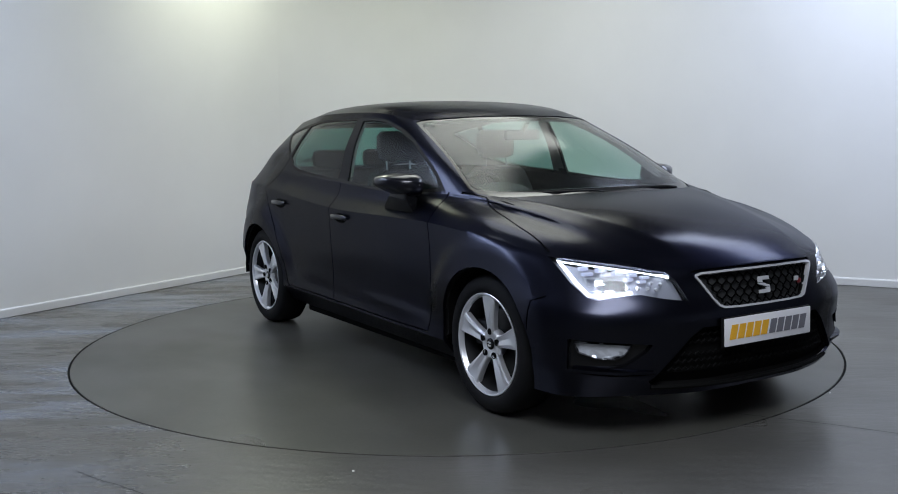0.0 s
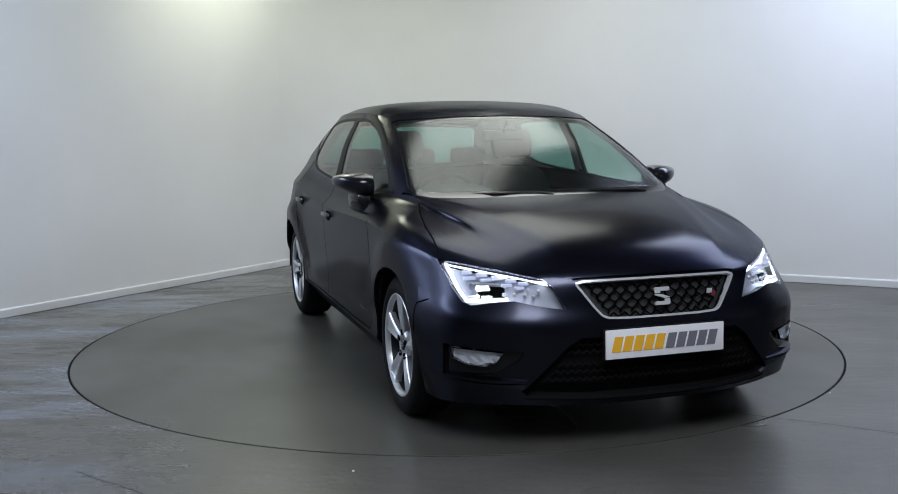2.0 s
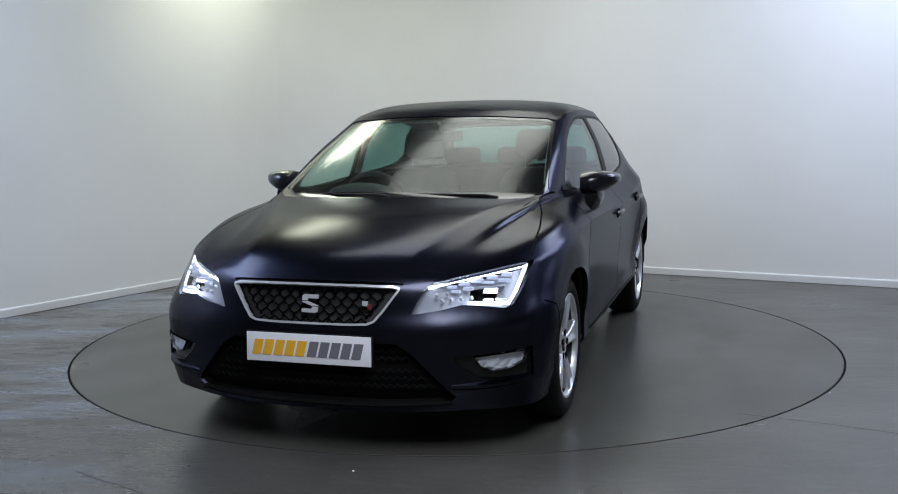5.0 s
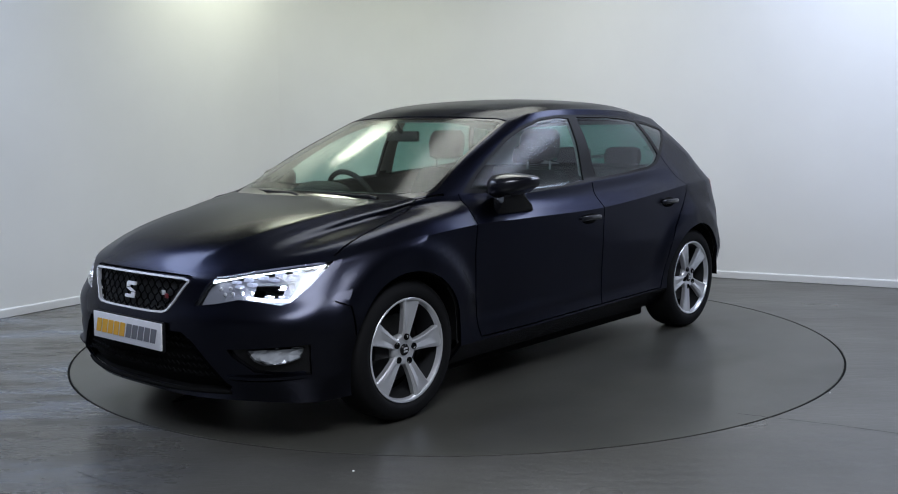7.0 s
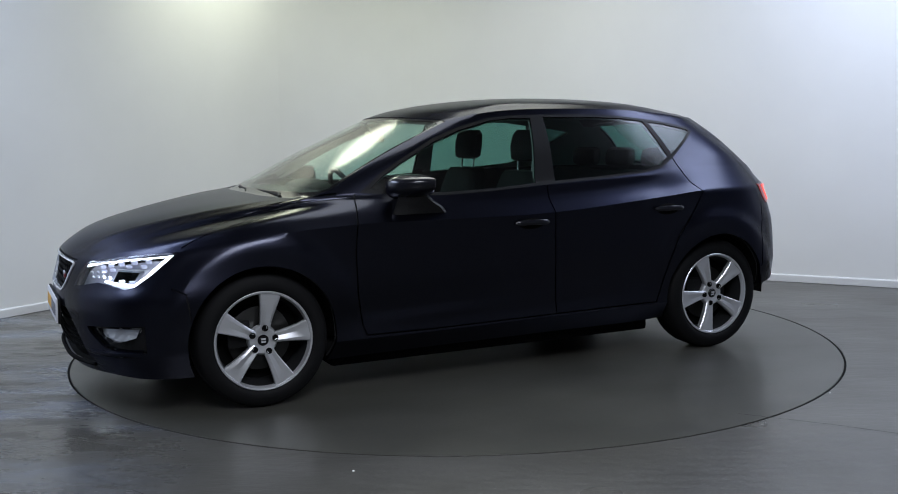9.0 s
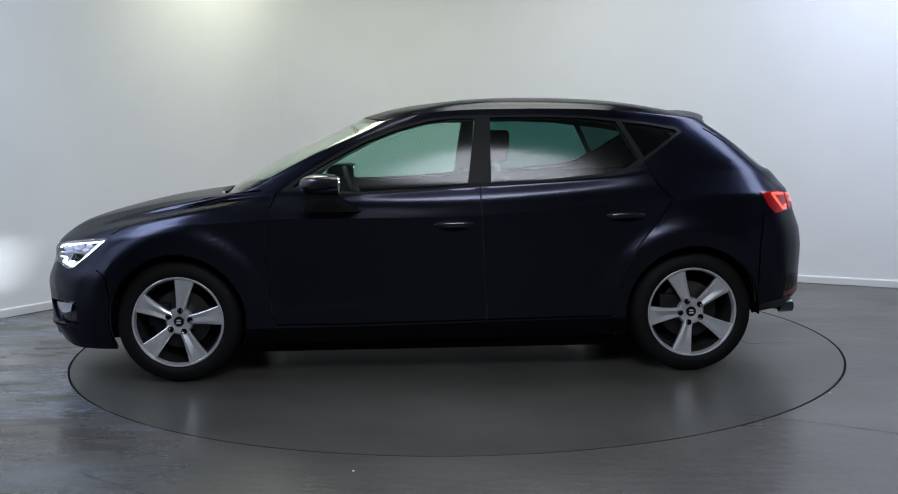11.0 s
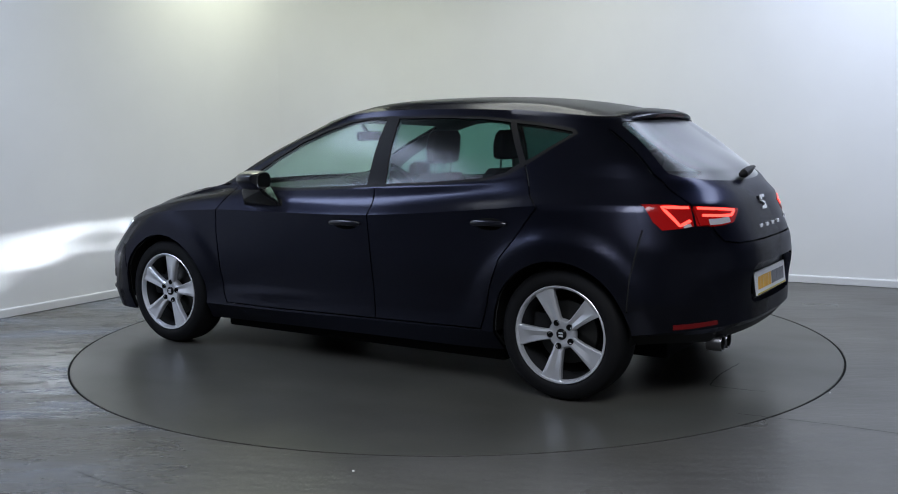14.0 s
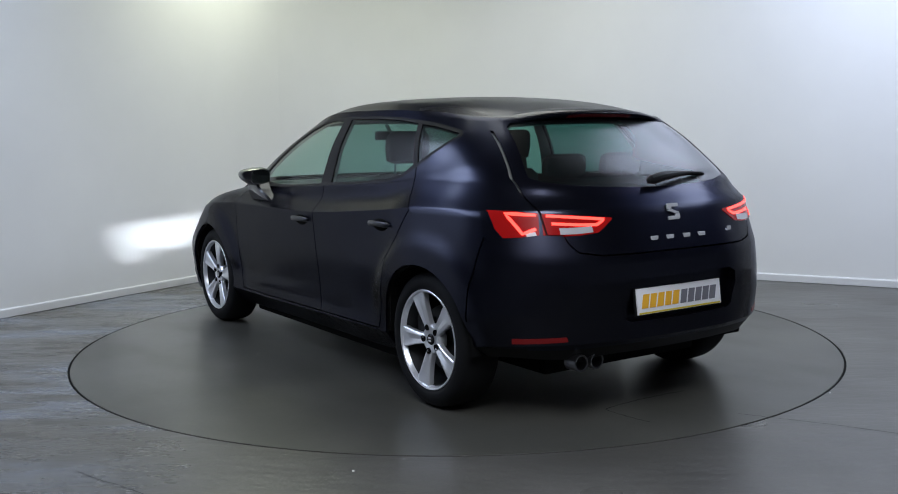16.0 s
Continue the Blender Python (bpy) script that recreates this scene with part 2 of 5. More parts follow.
# ---- room ----
def build_room():
    bm = bmesh.new()
    steps = 128
    pit = DISC_R + 0.003
    ring = [bm.verts.new((pit * math.cos(2 * math.pi * k / steps), pit * math.sin(2 * math.pi * k / steps), 0)) for k in range(steps)]
    outer = [bm.verts.new((14 * math.cos(2 * math.pi * k / steps), 14 * math.sin(2 * math.pi * k / steps) - 2, 0)) for k in range(steps)]
    low = [bm.verts.new((v.co.x, v.co.y, -0.06)) for v in ring]
    for k in range(steps):
        j = (k + 1) % steps
        bm.faces.new((ring[k], outer[k], outer[j], ring[j]))
        bm.faces.new((ring[j], low[j], low[k], ring[k]))
    bm.faces.new(low)
    bmesh.ops.recalc_face_normals(bm, faces=bm.faces[:])
    tagged(mesh_ob("floor", bm, M_FLOOR), "grey sealed concrete floor with scuffs and a round pit", "floor", kind="structure")

    def wall(name, p, q, label, cloth=M_WALL):
        bm = bmesh.new()
        d = q - p
        n = Vector((-d.y, d.x, 0)).normalized()
        mid = (plan(LEN_L / 2, LEN_R / 2) - p).dot(n)
        n = n if mid < 0 else -n
        c = [p - d.normalized() * 0.15, q + d.normalized() * 0.15]
        vs = []
        for z in (0.0, CEIL):
            for a in (c[0], c[1], c[1] + n * 0.15, c[0] + n * 0.15):
                vs.append(bm.verts.new((a.x, a.y, z)))
        for f in ((0, 1, 5, 4), (1, 2, 6, 5), (2, 3, 7, 6), (3, 0, 4, 7), (4, 5, 6, 7), (3, 2, 1, 0)):
            bm.faces.new([vs[i] for i in f])
        bmesh.ops.recalc_face_normals(bm, faces=bm.faces[:])
        tagged(mesh_ob(name, bm, cloth), label, "wall", kind="structure")
        # skirting board with a rounded top
        bm = bmesh.new()
        prof = [(0.001, 0.003), (0.014, 0.003), (0.014, 0.052), (0.011, 0.059), (0.001, 0.062)]
        ends = []
        for e in (p, q):
            ends.append([bm.verts.new((e.x - n.x * r, e.y - n.y * r, z)) for r, z in prof])
        k = len(prof)
        for i in range(k):
            bm.faces.new((ends[0][i], ends[0][(i + 1) % k], ends[1][(i + 1) % k], ends[1][i]))
        bm.faces.new(ends[0]), bm.faces.new(ends[1][::-1])
        bmesh.ops.recalc_face_normals(bm, faces=bm.faces[:])
        tagged(mesh_ob("baseboard", bm, M_SKIRT), "white painted skirting board along the wall", "skirting", kind="structure")

    a, b, c, d = plan(0, 0), plan(LEN_L, 0), plan(LEN_L, LEN_R), plan(0, LEN_R)
    wall("wall_west", plan(COVE + 0.13, 0), plan(7.5, 0), "plain white painted studio wall")
    wall("wall_north", plan(0, COVE + 0.13), plan(0, 8.0), "plain white painted studio wall")
    # added out of view; toned grey to steer reflections and bounced light
    wall("wall_west_end", plan(7.65, 0), b, "unseen studio wall, toned grey for the car's reflections", M_UNSEEN_WALL)
    wall("wall_north_end", plan(0, 8.15), d, "unseen studio wall, toned grey for the car's reflections", M_UNSEEN_WALL)
    wall("wall_south", b, c, "unseen studio wall, toned grey for the car's reflections", M_UNSEEN_WALL)
    wall("wall_east", d, c, "unseen studio wall, toned grey for the car's reflections", M_UNSEEN_WALL)
    # the far corner is rounded
    bm = bmesh.new()
    p0, p1, p2 = plan(COVE, 0), plan(0, 0), plan(0, COVE)
    arc = []
    for k in range(25):
        t = k / 24
        p = p0 * (1 - t) ** 2 + p1 * 2 * t * (1 - t) + p2 * t * t
        tan = ((p1 - p0) * (1 - t) + (p2 - p1) * t).normalized()
        arc.append((p, Vector((tan.y, -tan.x, 0))))
    inward = plan(3, 3) - p1
    sgn = 1 if arc[12][1].dot(inward) < 0 else -1
    rows = [[bm.verts.new((*(p + n * sgn * off).xy, z)) for p, n in arc] for off, z in ((-.0004, 0), (-.0004, CEIL), (.15, CEIL), (.15, 0))]
    for r0, r1 in zip(rows, rows[1:] + rows[:1]):
        for k in range(24):
            bm.faces.new((r0[k], r0[k + 1], r1[k + 1], r1[k]))
    for k in (0, 24):
        bm.faces.new([r[k] for r in rows])
    bmesh.ops.recalc_face_normals(bm, faces=bm.faces[:])
    sk = bmesh.new()
    prof = [(0.001, 0.003), (0.014, 0.003), (0.014, 0.052), (0.011, 0.059), (0.001, 0.062)]
    ends = [plan(COVE + 0.13, 0), *[p for p, n in arc], plan(0, COVE + 0.13)]
    nrms = [arc[0][1], *[n for p, n in arc], arc[-1][1]]
    lines = [[sk.verts.new((*(p - n * sgn * r).xy, z)) for r, z in prof] for p, n in zip(ends, nrms)]
    for r0, r1 in zip(lines, lines[1:]):
        for i in range(len(prof)):
            sk.faces.new((r0[i], r0[(i + 1) % len(prof)], r1[(i + 1) % len(prof)], r1[i]))
    bmesh.ops.recalc_face_normals(sk, faces=sk.faces[:])
    tagged(mesh_ob("baseboard", sk, M_SKIRT, 30), "white painted skirting board along the curved corner", "skirting", kind="structure")
    tagged(mesh_ob("wall_corner", bm, M_WALL, 40), "white wall corner rounded into a curve", "wall", kind="structure")
    # unseen ceiling closes the room; its dark tone serves the car's reflections
    bm = bmesh.new()
    vs = [bm.verts.new((*p.xy, z)) for z in (CEIL, CEIL + 0.2) for p in (a, b, c, d)]
    for f in ((3, 2, 1, 0), (4, 5, 6, 7), (0, 1, 5, 4), (1, 2, 6, 5), (2, 3, 7, 6), (3, 0, 4, 7)):
        bm.faces.new([vs[i] for i in f])
    bmesh.ops.recalc_face_normals(bm, faces=bm.faces[:])
    tagged(mesh_ob("ceiling", bm, M_CEIL), "unseen studio ceiling, toned dark for the car's reflections", "ceiling", kind="structure")
    for p, ang, length, width in LAMPS:
        fixture = tagged(new("ceiling_light"), "white ceiling light panel with a slim frame", "lamp", "ceiling lights")
        fixture.matrix_world = pose(p.x, p.y, CEIL, 0, 0, ang)
        bm = bmesh.new()
        x, y, w = length / 2, width / 2, 0.03
        for lo, hi in (((-x - w, -y - w), (x + w, -y)), ((-x - w, y), (x + w, y + w)), ((-x - w, -y), (-x, y)), ((x, -y), (x + w, y))):
            box(bm, (*lo, -0.09), (*hi, 0.0))
        part("frame", bm, M_SKIRT, fixture)
        bm = bmesh.new()
        box(bm, (-x, -y, -0.05), (x, y, -0.003))
        part("backing", bm, M_SKIRT, fixture)


build_room()


# ---- turntable ----
def build_turntable():
    table = tagged(new("turntable"), "round concrete-topped turntable flush with the floor", "turntable")
    bm = bmesh.new()
    r = DISC_R - 0.009
    prof = [(r - 0.0015, 0.0), (r, -0.003), (r, -0.05)]
    steps = 128
    rings = [[bm.verts.new((q * math.cos(2 * math.pi * k / steps), q * math.sin(2 * math.pi * k / steps), z)) for k in range(steps)] for q, z in prof]
    bm.faces.new(rings[0])
    for a, b in zip(rings, rings[1:]):
        for k in range(steps):
            bm.faces.new((a[k], b[k], b[(k + 1) % steps], a[(k + 1) % steps]))
    bm.faces.new(rings[-1][::-1])
    part("deck", bm, M_DISC, table)
    # flat black ring, nearly flush: stands in for the shade of the edge gap
    bm = bmesh.new()
    lo, hi = DISC_R - 0.009, DISC_R + 0.003
    ring = [[bm.verts.new((q * math.cos(2 * math.pi * k / steps), q * math.sin(2 * math.pi * k / steps), -0.003)) for k in range(steps)] for q in (lo + 0.0005, hi - 0.0005)]
    for k in range(steps):
        bm.faces.new((ring[0][k], ring[1][k], ring[1][(k + 1) % steps], ring[0][(k + 1) % steps]))
    part("gap_shade", bm, M_BLACK, table, "black ring for the shade in the edge gap")
    return table


turntable = build_turntable()


# ---- car: body surface ----
# The body is lofted through level loops, from the front centre round the left side to the rear centre.
# Each loop has 14 stations: nose 0-3, side 4-9, tail 10-13. x ahead, y left, z up, from mid wheelbase.
LEVELS = {
    "bottom": [(2.08, 0, 0.18), (2.06, 0.33, 0.18), (1.97, 0.6, 0.185), (1.8, 0.805, 0.18), (1.318, 0.82, 0.175), (0.9, 0.8, 0.18), (0.45, 0.8, 0.185),
               (-0.25, 0.8, 0.19), (-0.9, 0.8, 0.195), (-1.318, 0.8, 0.23), (-1.74, 0.74, 0.295), (-1.91, 0.57, 0.29), (-1.99, 0.33, 0.3), (-2.01, 0, 0.3)],
    "sill": [(2.13, 0, 0.265), (2.11, 0.33, 0.265), (2.02, 0.6, 0.27), (1.835, 0.817, 0.29), (1.318, 0.885, 0.28), (0.9, 0.872, 0.275), (0.45, 0.866, 0.275),
             (-0.25, 0.866, 0.285), (-0.9, 0.873, 0.295), (-1.318, 0.885, 0.3), (-1.77, 0.805, 0.355), (-1.96, 0.6, 0.365), (-2.05, 0.34, 0.37), (-2.07, 0, 0.37)],
    "scoop": [(2.137, 0, 0.39), (2.117, 0.33, 0.39), (2.027, 0.6, 0.4), (1.837, 0.818, 0.4), (1.318, 0.895, 0.41), (0.89, 0.861, 0.4), (0.45, 0.851, 0.39),
              (-0.25, 0.85, 0.4), (-0.9, 0.864, 0.43), (-1.318, 0.897, 0.45), (-1.77, 0.824, 0.48), (-1.963, 0.612, 0.49), (-2.053, 0.34, 0.5), (-2.073, 0, 0.5)],
    "waist": [(2.14, 0, 0.5), (2.12, 0.33, 0.5), (2.03, 0.6, 0.51), (1.835, 0.814, 0.52), (1.318, 0.897, 0.55), (0.88, 0.874, 0.55), (0.45, 0.871, 0.56),
              (-0.25, 0.873, 0.58), (-0.9, 0.883, 0.6), (-1.318, 0.902, 0.62), (-1.75, 0.822, 0.62), (-1.955, 0.627, 0.615), (-2.066, 0.34, 0.61), (-2.088, 0, 0.61)],
    "ledge": [(2.123, 0, 0.58), (2.097, 0.336, 0.576), (1.988, 0.6, 0.59), (1.761, 0.804, 0.613), (1.318, 0.888, 0.654), (0.872, 0.879, 0.667), (0.45, 0.879, 0.674),
              (-0.229, 0.881, 0.687), (-0.9, 0.884, 0.72), (-1.3, 0.899, 0.74), (-1.742, 0.815, 0.725), (-1.945, 0.622, 0.715), (-2.056, 0.34, 0.708), (-2.077, 0, 0.706)],
    "line": [(2.1, 0, 0.69), (2.065, 0.345, 0.682), (1.93, 0.6, 0.7), (1.66, 0.79, 0.742), (1.318, 0.876, 0.797), (0.86, 0.886, 0.829), (0.45, 0.89, 0.831),
             (-0.2, 0.891, 0.835), (-0.9, 0.886, 0.885), (-1.25, 0.874, 0.915), (-1.687, 0.79, 0.918), (-1.885, 0.6, 0.925), (-1.965, 0.34, 0.925), (-1.985, 0, 0.925)],
    "crest": [(2.05, 0, 0.74), (2.01, 0.32, 0.735), (1.87, 0.57, 0.742), (1.58, 0.752, 0.8), (1.27, 0.815, 0.858), (0.9, 0.817, 0.892), (0.45, 0.82, 0.9),
              (-0.2, 0.827, 0.91), (-0.9, 0.822, 0.95), (-1.25, 0.828, 0.97), (-1.67, 0.745, 0.975), (-1.845, 0.57, 0.975), (-1.93, 0.33, 0.972), (-1.95, 0, 0.97)],
    "shoulder": [(1.93, 0, 0.8), (1.9, 0.3, 0.797), (1.78, 0.525, 0.792), (1.46, 0.625, 0.85), (1.16, 0.68, 0.905), (0.88, 0.745, 0.935), (0.45, 0.8, 0.942),
                 (-0.2, 0.812, 0.972), (-0.9, 0.8, 1.01), (-1.25, 0.775, 1.044), (-1.625, 0.715, 1.035), (-1.81, 0.57, 1.02), (-1.89, 0.32, 1.012), (-1.91, 0, 1.008)],
    "hood": [(1.55, 0, 0.899), (1.53, 0.3, 0.896), (1.44, 0.545, 0.886), (1.235, 0.652, 0.912), (1.035, 0.694, 0.94), (0.79, 0.748, 0.953), (0.425, 0.791, 0.955),
             (-0.2, 0.804, 0.985), (-0.9, 0.792, 1.022), (-1.235, 0.763, 1.066), (-1.59, 0.702, 1.073), (-1.772, 0.562, 1.052), (-1.857, 0.32, 1.043), (-1.875, 0, 1.039)],
    "belt": [(1.16, 0, 0.955), (1.14, 0.3, 0.953), (1.09, 0.558, 0.952), (1.01, 0.675, 0.958), (0.9, 0.715, 0.965), (0.7, 0.755, 0.965), (0.4, 0.782, 0.968),
             (-0.2, 0.796, 0.998), (-0.9, 0.785, 1.043), (-1.22, 0.751, 1.088), (-1.555, 0.688, 1.11), (-1.735, 0.555, 1.085), (-1.825, 0.32, 1.075), (-1.84, 0, 1.07)],
    "glass": [(0.8, 0, 1.16), (0.77, 0.28, 1.155), (0.7, 0.522, 1.15), (0.63, 0.633, 1.15), (0.55, 0.673, 1.155), (0.4, 0.703, 1.155), (0.2, 0.728, 1.16),
              (-0.22, 0.74, 1.18), (-0.9, 0.728, 1.19), (-1.2, 0.687, 1.213), (-1.465, 0.617, 1.215), (-1.6, 0.515, 1.205), (-1.65, 0.29, 1.19), (-1.67, 0, 1.185)],
    "rail": [(0.4, 0, 1.338), (0.38, 0.26, 1.333), (0.31, 0.489, 1.322), (0.24, 0.581, 1.32), (0.17, 0.608, 1.33), (0.05, 0.626, 1.352), (-0.1, 0.636, 1.366),
             (-0.3, 0.641, 1.372), (-0.8, 0.631, 1.366), (-1.1, 0.592, 1.345), (-1.355, 0.544, 1.32), (-1.45, 0.45, 1.32), (-1.48, 0.25, 1.322), (-1.49, 0, 1.325)],
    "roof": [(0.25, 0, 1.381), (0.24, 0.2, 1.377), (0.2, 0.394, 1.371), (0.12, 0.48, 1.375), (0.05, 0.5, 1.385), (-0.05, 0.515, 1.4), (-0.18, 0.52, 1.411),
             (-0.4, 0.52, 1.415), (-0.8, 0.51, 1.407), (-1.05, 0.473, 1.39), (-1.25, 0.408, 1.365), (-1.32, 0.33, 1.358), (-1.36, 0.2, 1.359), (-1.37, 0, 1.361)],
    "spine": [(0.06, 0, 1.414), (0.05, 0, 1.415), (0.04, 0, 1.415), (0.03, 0, 1.416), (0, 0, 1.419), (-0.1, 0, 1.429), (-0.22, 0, 1.438),
              (-0.45, 0, 1.445), (-0.75, 0, 1.439), (-0.95, 0, 1.426), (-1.1, 0, 1.41), (-1.17, 0, 1.401), (-1.19, 0, 1.398), (-1.2, 0, 1.396)],
}
# where each loop is a fold rather than a smooth swell: from station to station
CREASED = {"sill": (0, 13), "scoop": (0, 13), "ledge": (9.8, 13), "line": (1.6, 13), "shoulder": (5, 10.5), "belt": (0, 4.6), "rail": (0, 13)}
S_STEPS, V_STEPS = 13, 6


def spline(pts, steps, broken=(), first=None, last=None):
    """Points on a smooth curve through pts (chordal Catmull-Rom); broken: indices with a corner; first, last: ghost points."""
    P = [np.array(p, float) for p in pts]
    n = len(P)
    G = [np.array(first, float) if first is not None else 2 * P[0] - P[1]] + P + [np.array(last, float) if last is not None else 2 * P[-1] - P[-2]]
    out = []
    for i in range(n - 1):
        a, b, c, d = G[i], G[i + 1], G[i + 2], G[i + 3]
        if i in broken:
            a = 2 * b - c
        if i + 1 in broken:
            d = 2 * c - b
        t1 = max(np.linalg.norm(b - a), 1e-6) ** 0.5
        t2 = max(np.linalg.norm(c - b), 1e-6) ** 0.5
        t3 = max(np.linalg.norm(d - c), 1e-6) ** 0.5
        m1 = t2 * ((b - a) / t1 - (c - a) / (t1 + t2) + (c - b) / t2)
        m2 = t2 * ((c - b) / t2 - (d - b) / (t2 + t3) + (d - c) / t3)
        for k in range(steps):
            t = k / steps
            h = t * t * t
            q = t * t
            out.append((2 * h - 3 * q + 1) * b + (h - 2 * q + t) * m1 + (3 * q - 2 * h) * c + (h - q) * m2)
    out.append(P[-1])
    return out


def body_grid():
    names = list(LEVELS)
    loops = []
    for k in names:
        P = LEVELS[k]
        flip = lambda p: (p[0], -p[1], p[2])
        loops.append(spline(P, S_STEPS, (), flip(P[1]), flip(P[-2])))
    cols = []
    for j in range(len(loops[0])):
        col = [lp[j] for lp in loops]
        top = (col[-2][0], -col[-2][1], col[-2][2])
        folds = [i for i, k in enumerate(names) if k in CREASED and CREASED[k][0] <= j / S_STEPS <= CREASED[k][1]]
        cols.append(spline(col, V_STEPS, folds, None, top))
    return np.array(cols)


WHEEL_X = (1.318, -1.318)


def ease(a, b, v):
    k = min(max((v - a) / (b - a), 0.0), 1.0)
    return k * k * (3 - 2 * k)


def flare(p):
    """Swell of the wings over the wheels, and the pressed line low on the doors."""
    x, y, z = p
    if y < 0.5 or z < 0.2:
        return 0.0
    out = 0.0
    for wx in WHEEL_X:
        r = math.hypot(x - wx, z - 0.318)
        out = max(out, 0.017 * ease(0.50, 0.43, r) * ease(0.30, 0.50, z))
    k = (WHEEL_X[0] - x) / (WHEEL_X[0] - WHEEL_X[1])
    if 0.16 < k < 0.86:
        d = z - (0.335 + 0.10 * k)
        out += 0.013 * ease(0.16, 0.34, k) * ease(0.86, 0.72, k) * math.exp(-abs(d) / (0.03 if d < 0 else 0.075))
    return out


def ridge(p):
    """The pressed ridge along the bonnet, from the pillar's foot to the grille's corner."""
    x, y, z = p
    if x < 1.05 or x > 2.06 or z < 0.7:
        return 0.0
    k = (x - 1.05) / 1.01
    d = y - (0.60 - 0.27 * k)
    return 0.008 * ease(0.0, 0.25, k) * ease(1.0, 0.86, k) * math.exp(-abs(d) / (0.035 if d > 0 else 0.11))


def body_half():
    """The left half of the body as one sheet."""
    grid = body_grid()
    bm = bmesh.new()
    rows = []
    for col in grid:
        rows.append([bm.verts.new((p[0], max(p[1], 0.0) + flare(p), p[2] + ridge(p))) for p in col])
    for a, b in zip(rows, rows[1:]):
        for i in range(len(a) - 1):
            bm.faces.new((a[i], a[i + 1], b[i + 1], b[i]))
    bmesh.ops.remove_doubles(bm, verts=bm.verts[:], dist=0.0004)
    bmesh.ops.recalc_face_normals(bm, faces=bm.faces[:])
    if sum(f.normal.y for f in bm.faces) < 0:
        bmesh.ops.reverse_faces(bm, faces=bm.faces[:])
    return bm


# ---- car: cutting the body into panels ----
AXES2 = {"side": (0, 2), "front": (1, 2), "top": (0, 1)}


def inside(poly, p, q):
    hit = False
    n = len(poly)
    for i in range(n):
        (x0, y0), (x1, y1) = poly[i], poly[(i + 1) % n]
        if (y0 > q) != (y1 > q) and p < (x1 - x0) * (q - y0) / (y1 - y0) + x0:
            hit = not hit
    return hit


def cut(bm, view, poly, keep, tag):
    """Cuts an outline, seen from the side, front or top, into the sheet, and tags the faces inside it; keep picks the faces that it may cut."""
    lay = bm.faces.layers.int["panel"]
    a, b = AXES2[view]
    normal_axis = 3 - a - b
    n = len(poly)
    lo = (min(p[0] for p in poly), min(p[1] for p in poly))
    hi = (max(p[0] for p in poly), max(p[1] for p in poly))

    def near(f, x0, y0, x1, y1):
        u = [v.co[a] for v in f.verts]
        w = [v.co[b] for v in f.verts]
        return max(u) >= x0 and min(u) <= x1 and max(w) >= y0 and min(w) <= y1

    pool = [f for f in bm.faces if near(f, lo[0] - 0.002, lo[1] - 0.002, hi[0] + 0.002, hi[1] + 0.002) and keep(f.calc_center_median(), f.normal)]
    for i in range(n):
        p, q = poly[i], poly[(i + 1) % n]
        d = Vector((0, 0, 0))
        d[a], d[b] = q[0] - p[0], q[1] - p[1]
        if d.length < 1e-6:
            continue
        ax = Vector((0, 0, 0))
        ax[normal_axis] = 1
        no = d.cross(ax).normalized()
        co = Vector((0, 0, 0))
        co[a], co[b] = p
        e = 0.003
        fs = [f for f in pool if f.is_valid and near(f, min(p[0], q[0]) - e, min(p[1], q[1]) - e, max(p[0], q[0]) + e, max(p[1], q[1]) + e)]
        if not fs:
            continue
        geom = list({v for f in fs for v in f.verts}) + list({x for f in fs for x in f.edges}) + fs
        r = bmesh.ops.bisect_plane(bm, geom=geom, dist=0.00002, plane_co=co, plane_no=no)
        pool = [f for f in pool if f.is_valid] + [g for g in r["geom"] if isinstance(g, bmesh.types.BMFace)]
        pool = list(dict.fromkeys(pool))
    for f in pool:
        c = f.calc_center_median()
        if inside(poly, c[a], c[b]):
            f[lay] = tag


def strip(pts, width):
    """The outline of a narrow band along a line."""
    out, back = [], []
    for i, p in enumerate(pts):
        a, b = pts[max(i - 1, 0)], pts[min(i + 1, len(pts) - 1)]
        d = Vector((b[0] - a[0], b[1] - a[1])).normalized() * width / 2
        out.append((p[0] - d.y, p[1] + d.x))
        back.append((p[0] + d.y, p[1] - d.x))
    return out + back[::-1]


def grow(poly, by):
    """The outline moved outwards (by > 0) or inwards."""
    n = len(poly)
    area = sum(poly[i][0] * poly[(i + 1) % n][1] - poly[(i + 1) % n][0] * poly[i][1] for i in range(n))
    s = by if area > 0 else -by
    out = []
    for i in range(n):
        a, p, c = Vector(poly[i - 1]), Vector(poly[i]), Vector(poly[(i + 1) % n])
        d1, d2 = (p - a).normalized(), (c - p).normalized()
        n1, n2 = Vector((d1.y, -d1.x)), Vector((d2.y, -d2.x))
        m = n1 + n2
        m = m / max(m.length_squared / 2, 0.35)
        out.append((p.x + m.x * s, p.y + m.y * s))
    return out


